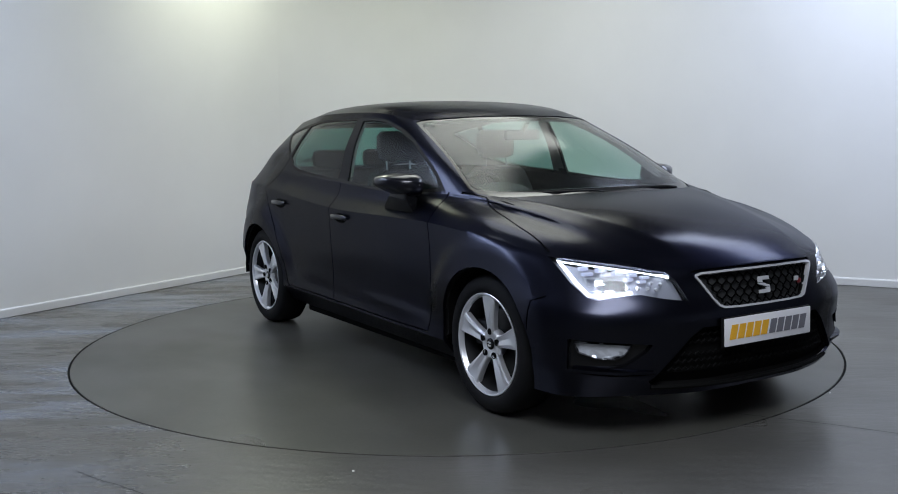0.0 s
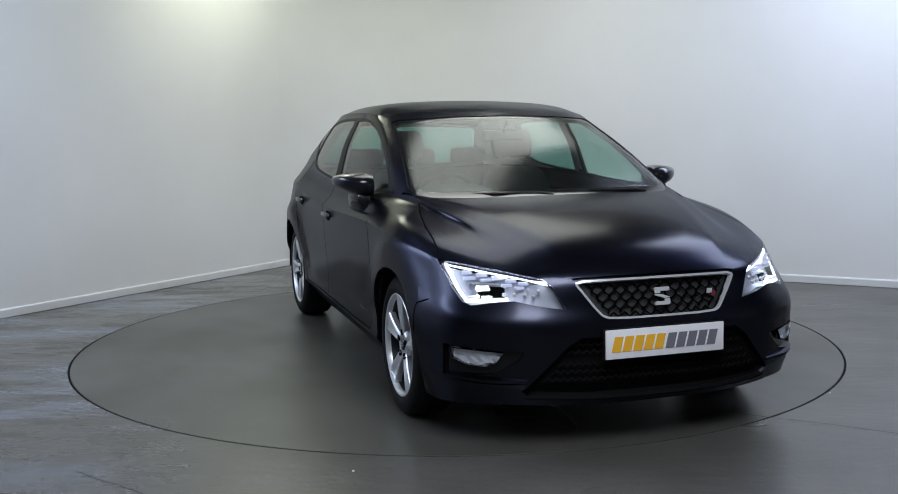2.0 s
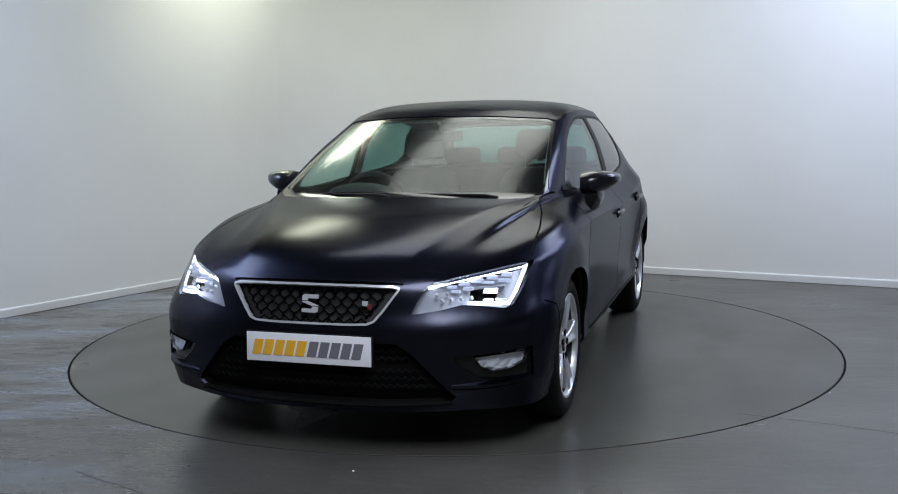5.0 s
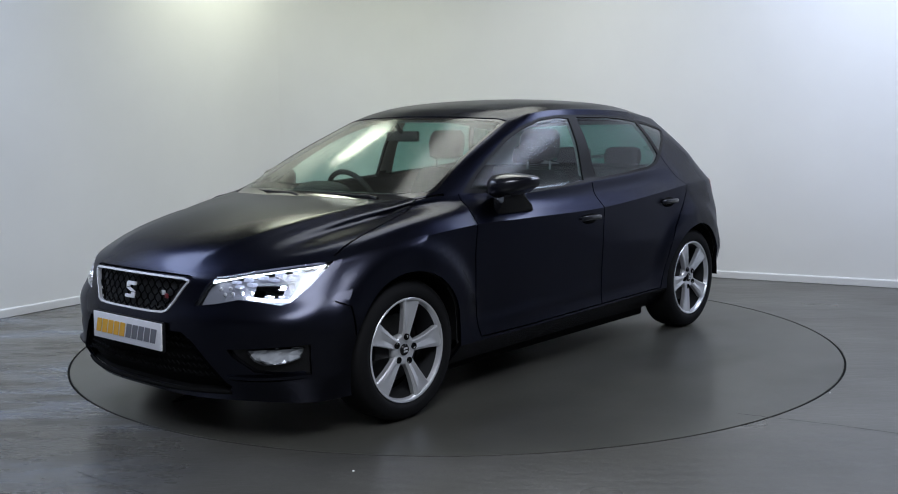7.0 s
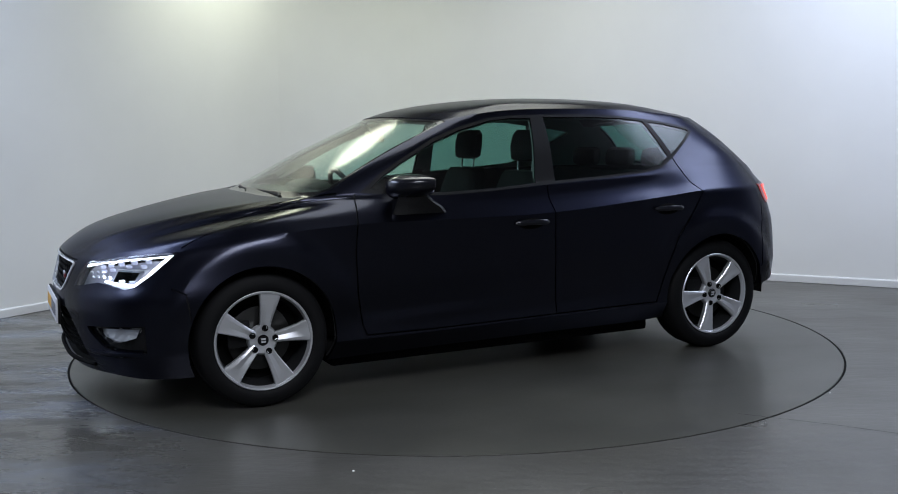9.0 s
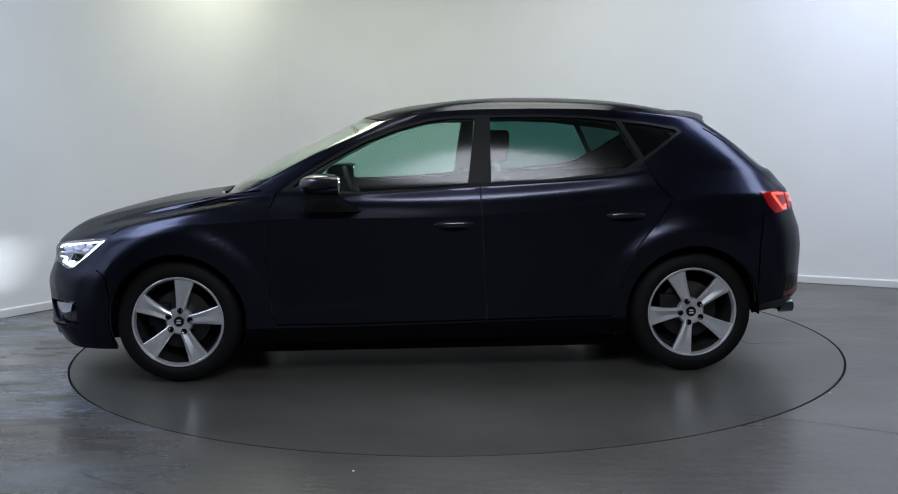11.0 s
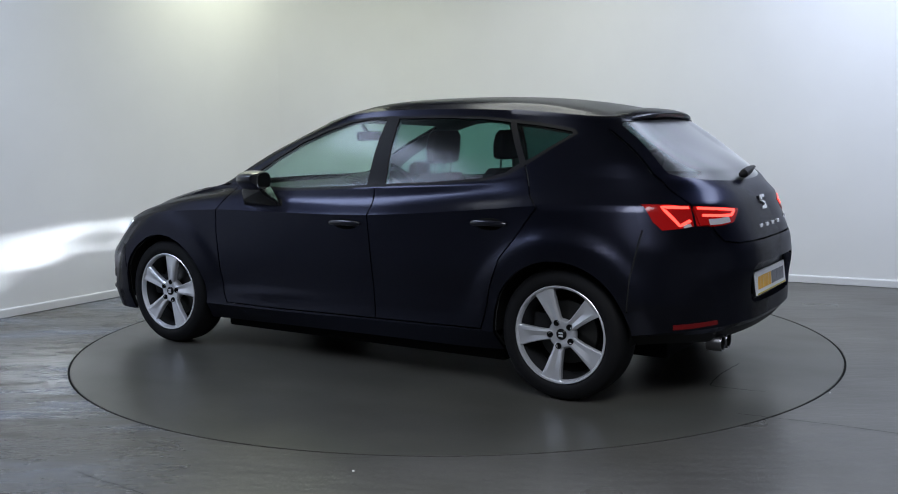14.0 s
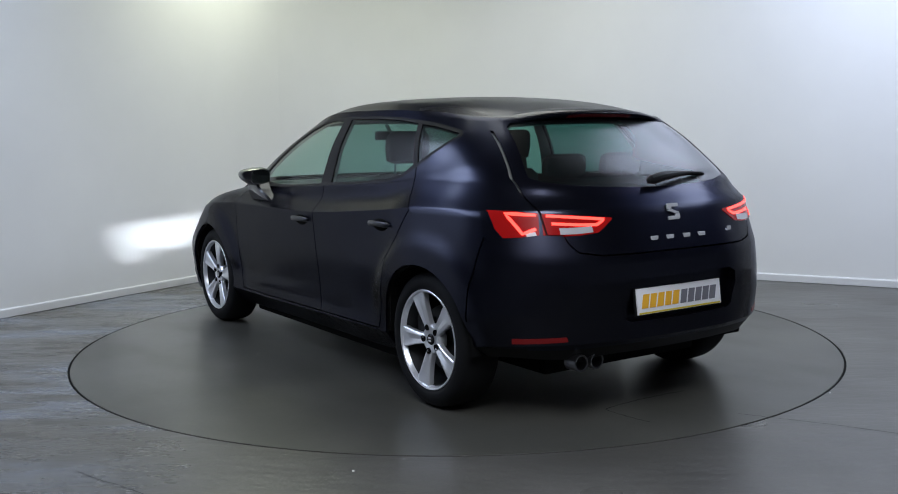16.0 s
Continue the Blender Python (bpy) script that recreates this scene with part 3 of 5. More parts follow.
def sheet_of(src, tags, mirrored):
    """The faces with these tags as a bmesh; mirrored: 'both' welds the right half on, 'right' gives the right half alone."""
    lay = src.faces.layers.int["panel"]
    bm = bmesh.new()
    made = {}
    for f in src.faces:
        if f[lay] in tags:
            vs = []
            for v in f.verts:
                if v.index not in made:
                    made[v.index] = bm.verts.new(v.co)
                vs.append(made[v.index])
            bm.faces.new(vs)
    if mirrored == "both":
        r = bmesh.ops.duplicate(bm, geom=bm.verts[:] + bm.edges[:] + bm.faces[:])
        for g in r["geom"]:
            if isinstance(g, bmesh.types.BMVert):
                g.co.y = -g.co.y
        bmesh.ops.reverse_faces(bm, faces=[g for g in r["geom"] if isinstance(g, bmesh.types.BMFace)])
        bmesh.ops.remove_doubles(bm, verts=[v for v in bm.verts if abs(v.co.y) < 0.001], dist=0.0005)
    elif mirrored == "right":
        for v in bm.verts:
            v.co.y = -v.co.y
        bmesh.ops.reverse_faces(bm, faces=bm.faces[:])
    bm.normal_update()
    return bm


def turn_in(bm, depth):
    """Folds the sheet's free edges inwards, so that the panel has thickness."""
    bm.normal_update()
    edges = [e for e in bm.edges if e.is_boundary and not (abs(e.verts[0].co.y) < 1e-4 and abs(e.verts[1].co.y) < 1e-4)]
    normal = {v: v.normal.copy() for e in edges for v in e.verts}
    r = bmesh.ops.extrude_edge_only(bm, edges=edges)
    new_v = [g for g in r["geom"] if isinstance(g, bmesh.types.BMVert)]
    for v in new_v:
        for e in v.link_edges:
            o = e.other_vert(v)
            if o in normal and (o.co - v.co).length < 1e-6:
                v.co = v.co - normal[o] * depth
                break
    return bm


def push(bm, depth):
    bm.normal_update()
    shift = [(v, v.normal.copy()) for v in bm.verts]
    for v, nrm in shift:
        v.co = v.co - nrm * depth
    return bm


# panel tags
(T_SKIN, T_HOLE, T_SEAM, T_FDOOR, T_RDOOR, T_BONNET, T_SCREEN, T_DLO, T_FGLASS, T_RGLASS, T_QGLASS, T_HEAD, T_RING, T_GRILLE, T_INTAKE, T_FOGBAY, T_FOG,
 T_GATE, T_TAILA, T_TAILB, T_REARGLASS, T_REFLEX, T_COWL, T_SILL, T_FBUMPER, T_RBUMPER, T_FENDER, T_QUARTER, T_ROOF, T_DIFF, T_REARBLACK, T_PLATEBAY, T_BEAM) = range(33)

# outlines, metres in the car's space
ARCH = 0.347
F_GLASS = [(.735, .985), (.55, .962), (.35, .958), (.10, .967), (-.165, .986), (-.212, 1.322), (-.10, 1.325), (.03, 1.312), (.20, 1.268), (.36, 1.208),
           (.55, 1.11), (.66, 1.045)]
R_GLASS = [(-.285, .993), (-.60, 1.010), (-.88, 1.033), (-.99, 1.060), (-1.055, 1.105), (-.952, 1.300), (-.80, 1.318), (-.60, 1.327), (-.29, 1.329)]
Q_GLASS = [(-.985, 1.296), (-1.085, 1.115), (-1.12, 1.135), (-1.285, 1.243), (-1.272, 1.254), (-1.10, 1.284)]
DLO = [(.79, .968), (.55, .948), (.35, .944), (.10, .953), (-.17, .973), (-.60, .997), (-.88, 1.019), (-1.0, 1.046), (-1.09, 1.095), (-1.31, 1.243),
       (-1.285, 1.264), (-1.10, 1.298), (-.95, 1.315), (-.78, 1.332), (-.55, 1.341), (-.25, 1.341), (-.10, 1.338), (.035, 1.325), (.207, 1.281),
       (.368, 1.221), (.56, 1.121), (.672, 1.055)]
SCREEN = [(-.05, .975), (.30, .975), (.58, .974), (.668, .982), (.676, .995), (.580, 1.300), (.543, 1.313), (.30, 1.327), (-.05, 1.333)]
COWL = [(-.05, .940), (.30, .938), (.58, .942), (.682, .962), (.692, .985), (.592, 1.311), (.55, 1.323), (.30, 1.337), (-.05, 1.343)]
HEAD = [(.786, .741), (.69, .727), (.58, .709), (.466, .686), (.436, .655), (.395, .570), (.50, .585), (.575, .602), (.645, .594), (.72, .580), (.745, .590), (.768, .645)]
RING = [(-.05, .684), (.20, .682), (.325, .678), (.350, .671), (.352, .660), (.290, .573), (.262, .540), (.235, .530), (.15, .527), (-.05, .527)]
INTAKE = [(-.05, .462), (.345, .462), (.40, .425), (.560, .250), (.53, .222), (.30, .212), (-.05, .210)]
FOGBAY = [(.818, .425), (.70, .415), (.555, .405), (.575, .375), (.65, .318), (.74, .304), (.818, .302)]
PLATE_BAY = [(-.05, .632), (.30, .632), (.345, .61), (.36, .56), (.335, .46), (.30, .445), (-.05, .44)]
BEAM = [(.610, .619), (.702, .619), (.702, .664), (.610, .664)]
FOG = [(.806, .412), (.70, .408), (.628, .402), (.655, .362), (.685, .345), (.745, .350), (.795, .372)]
GATE = [(-.05, .737), (.433, .736), (.53, .752), (.562, .79), (.573, .824), (.632, .826), (.640, .918), (.658, .99), (.655, 1.06), (.575, 1.26), (.525, 1.302), (-.05, 1.316)]
TAIL_A = [(.786, .926), (.72, .924), (.645, .916), (.658, .826), (.72, .817), (.768, .813), (.782, .85)]
TAIL_B = [(.634, .914), (.50, .903), (.35, .889), (.345, .882), (.425, .830), (.50, .822), (.57, .820), (.646, .826)]
REAR_GLASS = [(-.05, 1.003), (.20, 1.008), (.41, 1.020), (.565, 1.040), (.60, 1.058), (.598, 1.075), (.52, 1.275), (.49, 1.296), (.30, 1.304), (-.05, 1.308)]
REFLEX = [(.768, .394), (.68, .396), (.586, .400), (.578, .380), (.68, .374), (.766, .371)]
BONNET = [(1.188, -.05), (1.175, .30), (1.125, .55), (1.06, .672), (1.20, .722), (1.40, .755), (1.58, .772), (1.655, .778), (1.78, .712), (1.925, .592), (2.056, .340), (2.10, .10), (2.104, -.05)]
SEAM_F = [(.815, .965), (.835, .90), (.858, .829), (.868, .70), (.858, .50), (.835, .34), (.815, .292)]
SEAM_B = [(-.228, .972), (-.232, .84), (-.242, .60), (-.255, .297)]
SEAM_R = [(-1.085, 1.095), (-1.15, .96), (-1.208, .905), (-1.115, .775), (-1.02, .66), (-.965, .52), (-.925, .38), (-.90, .305)]
SEAM_LOW = [(.815, .292), (.45, .288), (-.255, .297), (-.90, .305)]
SEAM_FB = [(1.72, .585), (1.665, .56), (1.648, .44)]
SEAM_RB = [(-1.655, .45), (-1.665, .62), (-1.70, .815)]
SEAM_TOP = [(1.655, .772), (1.40, .752), (1.20, .718), (1.05, .676), (.90, .715)]


def cut_body():
    bm = body_half()
    bm.faces.layers.int.new("panel")
    lay = bm.faces.layers.int["panel"]
    side = lambda c, n: c.y > 0.45
    nose = lambda c, n: c.x > 1.45
    tail = lambda c, n: c.x < -1.3
    up = lambda c, n: n.z > 0.25 and c.x > 0.8
    # large panels first, smaller ones over them
    cut(bm, "side", [SEAM_F[0]] + SEAM_F[1:] + SEAM_LOW[1:3] + SEAM_B[::-1][1:] + [(-.24, 1.345), (.05, 1.345), (.45, 1.2), (.8, 1.0)], side, T_FDOOR)
    cut(bm, "side", SEAM_B + SEAM_LOW[2:] + SEAM_R[::-1][1:] + [(-.95, 1.325), (-.24, 1.345)], side, T_RDOOR)
    cut(bm, "side", [(1.0, .15), (1.0, .2915), (.815, .292), (.45, .288), (-.255, .297), (-.90, .305), (-1.1, .306), (-1.1, .15)], side, T_SILL)
    cut(bm, "side", DLO, side, T_DLO)
    cut(bm, "side", F_GLASS, side, T_FGLASS)
    cut(bm, "side", R_GLASS, side, T_RGLASS)
    cut(bm, "side", Q_GLASS, side, T_QGLASS)
    cut(bm, "front", COWL, lambda c, n: 0.1 < c.x < 1.25 and c.z > .93, T_COWL)
    cut(bm, "front", SCREEN, lambda c, n: 0.1 < c.x < 1.2 and c.z > .955, T_SCREEN)
    cut(bm, "top", BONNET, lambda c, n: c.z > 0.66 and n.z > 0.2 and c.x > 1.0, T_BONNET)
    cut(bm, "front", HEAD, nose, T_HEAD)
    cut(bm, "front", BEAM, nose, T_BEAM)
    cut(bm, "front", PLATE_BAY, lambda c, n: c.x < -1.7, T_PLATEBAY)
    cut(bm, "front", RING, nose, T_RING)
    cut(bm, "front", grow(RING, -0.0085), nose, T_GRILLE)
    cut(bm, "front", INTAKE, nose, T_INTAKE)
    cut(bm, "front", FOGBAY, nose, T_FOGBAY)
    cut(bm, "front", FOG, nose, T_FOG)
    cut(bm, "front", GATE, tail, T_GATE)
    cut(bm, "front", TAIL_A, lambda c, n: c.x < -1.6, T_TAILA)
    cut(bm, "front", TAIL_B, lambda c, n: c.x < -1.6, T_TAILB)
    cut(bm, "front", REAR_GLASS, lambda c, n: c.x < -1.35, T_REARGLASS)
    cut(bm, "front", REFLEX, lambda c, n: c.x < -1.6, T_REFLEX)
    # shut lines
    for view, line, keep in (("side", SEAM_F, side), ("side", SEAM_B, side), ("side", SEAM_R, side), ("side", SEAM_LOW, side), ("side", SEAM_FB, side),
                             ("side", SEAM_RB, side), ("top", SEAM_TOP, lambda c, n: c.z > .7 and n.z > .1 and c.x > .85),
                             ("front", [GATE[i] for i in range(10)], tail),
                             ("front", [(-.05, .692), (.20, .690), (.335, .686), (.36, .682)], nose)):
        cut(bm, view, strip(line, 0.0075), keep, T_SEAM)
    for x in (1.318, -1.318):
        ring = [(x + ARCH * math.cos(2 * math.pi * k / 48), .318 + ARCH * math.sin(2 * math.pi * k / 48)) for k in range(48)]
        cut(bm, "side", ring, side, T_HOLE)
    # the rest by its place
    for f in bm.faces:
        if f[lay] == T_SKIN:
            c = f.calc_center_median()
            if c.z > 1.29 or (c.x < 1.1 and c.x > -0.6 and c.z > 1.0):
                f[lay] = T_ROOF
            elif c.x > 1.655:
                f[lay] = T_FBUMPER
            elif c.x > 0.75:
                f[lay] = T_FENDER
            elif c.x < -1.5 and c.z < 0.345:
                f[lay] = T_DIFF
            elif c.x < -1.667 and c.z < 0.93:
                f[lay] = T_RBUMPER
            elif c.x < 0.3:
                f[lay] = T_QUARTER
            else:
                f[lay] = T_FENDER
    bm.faces.ensure_lookup_table()
    bm.verts.index_update()
    return bm


car = tagged(new("car"), "dark navy five-door hatchback car with lit headlights on the turntable", "car")
SHEET = cut_body()


def panel(name, tags, both, material, label="", fold=0.012, sink=0.0, parents=(None, None), smooth=32):
    """One panel across the middle, or a left and a right one."""
    out = []
    for k, way in enumerate(("both",) if both else ("left", "right")):
        bm = sheet_of(SHEET, tags, way)
        if sink:
            push(bm, sink)
        if fold:
            turn_in(bm, fold)
        out.append(part(name, bm, material, parents[k] or car, label, smooth))
    return out


def build_panels():
    P = {}
    P["bonnet"] = panel("bonnet", {T_BONNET}, True, M_PAINT)[0]
    P["front_bumper"] = panel("front_bumper", {T_FBUMPER}, True, M_PAINT)[0]
    P["rear_bumper"] = panel("rear_bumper", {T_RBUMPER}, True, M_PAINT)[0]
    panel("diffuser", {T_DIFF}, True, M_TRIM, "black textured lower valance", parents=(P["rear_bumper"],))
    panel("roof", {T_ROOF}, True, M_PAINT)
    P["fender"] = panel("front_wing", {T_FENDER}, False, M_PAINT)
    P["quarter"] = panel("rear_quarter", {T_QUARTER}, False, M_PAINT)
    panel("side_skirt", {T_SILL}, False, M_PAINT)
    P["fdoor"] = panel("front_door", {T_FDOOR}, False, M_PAINT)
    P["rdoor"] = panel("rear_door", {T_RDOOR}, False, M_PAINT)
    P["gate"] = panel("tailgate", {T_GATE}, True, M_PAINT)[0]
    panel("window_surround", {T_DLO}, False, M_TRIM, "black window surround")
    panel("window_glass", {T_FGLASS}, False, M_SIDE, "green-tinted front side glass", 0.004, 0.004, P["fdoor"])
    panel("window_glass", {T_RGLASS}, False, M_PRIVACY, "dark privacy glass", 0.004, 0.004, P["rdoor"])
    panel("quarter_glass", {T_QGLASS}, False, M_QUARTER, "dark privacy glass", 0.004, 0.004, P["quarter"])
    panel("windscreen_surround", {T_COWL}, True, M_GLOSS, "black scuttle and windscreen edge band", 0.006, 0.004)
    P["screen"] = panel("windscreen", {T_SCREEN}, True, M_SCREEN, "green-tinted curved windscreen", 0.004, 0.004)[0]
    panel("rear_window", {T_REARGLASS}, True, M_BACKLIGHT, "dark privacy glass with heater lines", 0.004, 0.004, (P["gate"],))
    panel("grille_frame", {T_RING}, True, M_CHROME, "bright chrome frame", 0.02, -0.006, (P["front_bumper"],))
    panel("grille_backing", {T_GRILLE}, True, M_BLACK, "", -0.022, 0.03, (P["front_bumper"],))
    panel("lower_intake", {T_INTAKE}, True, M_BLACK, "black air intake", -0.022, 0.035, (P["front_bumper"],))
    panel("fog_lamp_bay", {T_FOGBAY}, False, M_GLOSS, "black fog lamp recess", -0.02, 0.018, (P["front_bumper"],) * 2)
    panel("plate_recess", {T_PLATEBAY}, True, M_PAINT, "", -0.045, 0.045, (P["rear_bumper"],))
    panel("reflector", {T_REFLEX}, False, M_REFL, "dull red reflector strip", 0.006, -0.002, (P["rear_bumper"],) * 2)
    # dark inner lining behind all closed panels
    closed = {T_SEAM, T_FDOOR, T_RDOOR, T_BONNET, T_DLO, T_COWL, T_GATE, T_SILL, T_FBUMPER, T_RBUMPER, T_FENDER, T_QUARTER, T_ROOF, T_DIFF, T_GRILLE, T_RING,
              T_FOGBAY, T_FOG, T_TAILA, T_TAILB, T_REFLEX}
    bm = push(sheet_of(SHEET, closed, "both"), 0.026)
    high = [f for f in bm.faces if f.calc_center_median().z > 1.0 and f.calc_center_median().x < 1.0]
    upper = bm.copy()
    bmesh.ops.delete(bm, geom=high, context="FACES")
    part("inner_lining", bm, M_CABIN, car, "dark inner lining")
    low = [f for f in upper.faces if not (f.calc_center_median().z > 1.0 and f.calc_center_median().x < 1.0)]
    bmesh.ops.delete(upper, geom=low, context="FACES")
    part("headlining", upper, M_LINER, car, "light grey headlining and pillar trim")
    return P


PANEL = build_panels()


# ---- car: wheels ----
def wheel(x, side, phase):
    """A wheel: tyre, five-spoke alloy rim, bolt holes, cap and brake disc. y points outwards."""
    hub = new("wheel")
    hub.parent = car
    hub.matrix_basis = pose(x, 0, .314, 0, 0, 0 if side > 0 else 180)
    tagged(hub, "silver five-spoke alloy wheel with a black tyre")
    bm = bmesh.new()
    prof = [(.216, .668), (.232, .664), (.262, .660), (.292, .668), (.306, .680), (.3125, .700), (.3145, .73), (.315, .765), (.3145, .80), (.3125, .828), (.306, .848),
            (.298, .856), (.290, .861), (.272, .868), (.255, .869), (.240, .865), (.233, .858), (.222, .850)]
    lathe(bm, prof, 72)
    part("tyre", bm, M_RUBBER, hub, smooth=40)
    bm = bmesh.new()
    lathe(bm, [(.219, .845), (.229, .858), (.232, .8615), (.229, .864), (.222, .862), (.2175, .853), (.2135, .840)], 72)
    part("rim", bm, M_ALLOY, hub, smooth=40)
    bm = bmesh.new()
    lathe(bm, [(.2138, .841), (.2125, .83), (.206, .80), (.200, .74), (.206, .68), (.214, .668)], 72)
    part("barrel", bm, M_ALLOY_DARK, hub, "shaded dark inner barrel", smooth=40)
    bm = bmesh.new()
    lathe(bm, [(.0, .775), (.13, .775), (.150, .772), (.152, .755), (.0, .755)], 48)
    part("brake_disc", bm, M_STEEL, hub, "grey brake disc")
    bm = bmesh.new()
    box(bm, (-.055, .765, -.06), (.055, .815, .06), pose(.105, 0, .03), 0.015)
    part("brake_calliper", bm, M_TRIM, hub)
    bm = bmesh.new()
    lathe(bm, [(.0, .735), (.1995, .735), (.1995, .725), (.0, .725)], 36)
    part("dust_shield", bm, M_BLACK, hub)
    bm = bmesh.new()
    lathe(bm, [(.0, .838), (.036, .838), (.045, .842), (.062, .841), (.070, .832), (.072, .815), (.06, .79), (.0, .79)], 40)
    part("hub", bm, M_ALLOY, hub)
    for k in range(5):
        a = radians(phase) + 2 * math.pi * k / 5
        bm = bmesh.new()
        # a broad, slightly folded spoke that widens to the rim: cross-sections from hub to rim
        rows = []
        for r, w, y, dip in ((.045, .023, .842, .004), (.085, .025, .848, .006), (.13, .032, .853, .007), (.175, .041, .856, .007), (.205, .048, .8565, .006), (.2195, .0515, .8565, .004)):
            rows.append([(-w, y - 0.03), (-w - .001, y - .006), (-w + .004, y - .001), (-w * .18, y - dip), (w * .55, y + .002), (w - .004, y - .001), (w + .001, y - .006), (w, y - .03)])
        rad = (.045, .085, .13, .175, .205, .2195)
        grid = [[bm.verts.new((r, q[1], q[0])) for q in row] for r, row in zip(rad, rows)]
        for g, h in zip(grid, grid[1:]):
            for i in range(len(g) - 1):
                bm.faces.new((g[i], h[i], h[i + 1], g[i + 1]))
        bm.faces.new(grid[0]), bm.faces.new(grid[-1][::-1])
        bmesh.ops.recalc_face_normals(bm, faces=bm.faces[:])
        bmesh.ops.transform(bm, matrix=Matrix.Rotation(-a, 4, "Y"), verts=bm.verts[:])
        part("spoke", bm, M_ALLOY, hub, smooth=25)
        # bolt hole: its shade drawn as a black disc proud of the spoke
        bm = bmesh.new()
        lathe(bm, [(0, .842), (.010, .842), (.012, .8465), (.0145, .8465), (.0145, .80), (0, .80)], 16)
        bmesh.ops.translate(bm, verts=bm.verts[:], vec=(.057 * math.cos(a), .0015, .057 * math.sin(a)))
        part("bolt_hole", bm, M_BLACK, hub, "black disc for a shaded bolt hole")
    bm = bmesh.new()
    lathe(bm, [(0, .846), (.022, .846), (.026, .842), (.026, .83), (0, .83)], 24)
    cap = part("centre_cap", bm, M_GLOSS, hub, "black centre cap with a silver emblem")
    bm = bmesh.new()
    for z in (-.0065, .0065):
        box(bm, (-.011, .8462, z - .004), (.011, .8485, z + .004))
    part("emblem", bm, M_CHROME, hub)


for wx, ws, wp in ((1.318, 1, 100), (-1.318, 1, 67), (1.318, -1, 92), (-1.318, -1, 70)):
    wheel(wx, ws, wp)


# ---- car: underbody and wheel wells ----
def build_under():
    bm = bmesh.new()
    box(bm, (-1.0, -.78, .19), (1.0, .78, .26), bevel=.02)
    # lower boxes added to fill the gap below the sills with black shade
    box(bm, (-.95, -.72, .118), (.95, .72, .2), bevel=.02)
    box(bm, (.94, -.48, .140), (1.70, .48, .26), bevel=.02)
    box(bm, (-1.70, -.48, .165), (-.94, .48, .28), bevel=.02)
    box(bm, (1.66, -.55, .175), (1.92, .55, .30), bevel=.02)
    box(bm, (-1.88, -.62, .255), (-1.66, .36, .36), bevel=.02)
    box(bm, (-1.7, -.5, .26), (1.7, .5, .32), bevel=.02)
    part("underbody", bm, M_BLACK, car, "black underbody, deepened for the shade below the car")
    for x in (1.318, -1.318):
        for s in (1, -1):
            bm = bmesh.new()
            n = 20
            a0, a1 = [], []
            for k in range(n + 1):
                t = math.pi * (-0.02 + 1.04 * k / n)
                a0.append(bm.verts.new((x + (ARCH + .004) * math.cos(t), s * .865, .318 + (ARCH + .004) * math.sin(t))))
                a1.append(bm.verts.new((x + (ARCH - .005) * math.cos(t), s * .52, .318 + (ARCH - .005) * math.sin(t))))
            for k in range(n):
                bm.faces.new((a0[k], a0[k + 1], a1[k + 1], a1[k]))
            bm.faces.new(a1)
            part("wheel_arch_liner", bm, M_BLACK, car, "black wheel arch liner")


build_under()


# ---- car: lamps ----
SHEET.normal_update()
SKIN = {}
for ahead in (True, False):
    some = [f for f in SHEET.faces if (f.calc_center_median().x > 1.3 if ahead else f.calc_center_median().x < -1.3)]
    SKIN[ahead] = (np.array([f.calc_center_median()[:] for f in some]), np.array([f.normal[:] for f in some]))


def on_skin(y, z, front=True):
    """The place on the left skin at height z and half width y, at the nose or the tail."""
    pts, nrm = SKIN[front]
    k = int(np.argmin((pts[:, 1] - y) ** 2 + (pts[:, 2] - z) ** 2))
    c, n = Vector(pts[k]), Vector(nrm[k])
    # slide on the face's plane to the wanted place
    x = c.x - (n.y * (y - c.y) + n.z * (z - c.z)) / (n.x if abs(n.x) > 0.05 else 0.05)
    return Vector((x, y, z)), n


def flat_bar(bm, pts, side, front, width, lift, thick=0.006):
    """A light strip that follows the skin through (y, z) points, sunk by lift."""
    ctr = spline([(p[0], p[1], 0) for p in pts], 5, tuple(range(len(pts))))
    left, right = [], []
    for i, p in enumerate(ctr):
        a, b = ctr[max(i - 1, 0)], ctr[min(i + 1, len(ctr) - 1)]
        d = Vector((b[0] - a[0], b[1] - a[1])).normalized() * width / 2
        for lst, s in ((left, 1), (right, -1)):
            q, n = on_skin(p[0] - d.y * s, p[1] + d.x * s, front)
            lst.append((q - n * lift, n))
    vs = [[bm.verts.new((q.x, q.y * side, q.z)) for q, n in lst] for lst in (left, right)]
    vb = [[bm.verts.new((q.x - n.x * thick, (q.y - n.y * thick) * side, q.z - n.z * thick)) for q, n in lst] for lst in (left, right)]
    for i in range(len(ctr) - 1):
        bm.faces.new((vs[0][i], vs[1][i], vs[1][i + 1], vs[0][i + 1]))
        bm.faces.new((vb[0][i], vb[0][i + 1], vb[1][i + 1], vb[1][i]))
        bm.faces.new((vs[0][i], vs[0][i + 1], vb[0][i + 1], vb[0][i]))
        bm.faces.new((vs[1][i], vb[1][i], vb[1][i + 1], vs[1][i + 1]))
    bmesh.ops.recalc_face_normals(bm, faces=bm.faces[:])


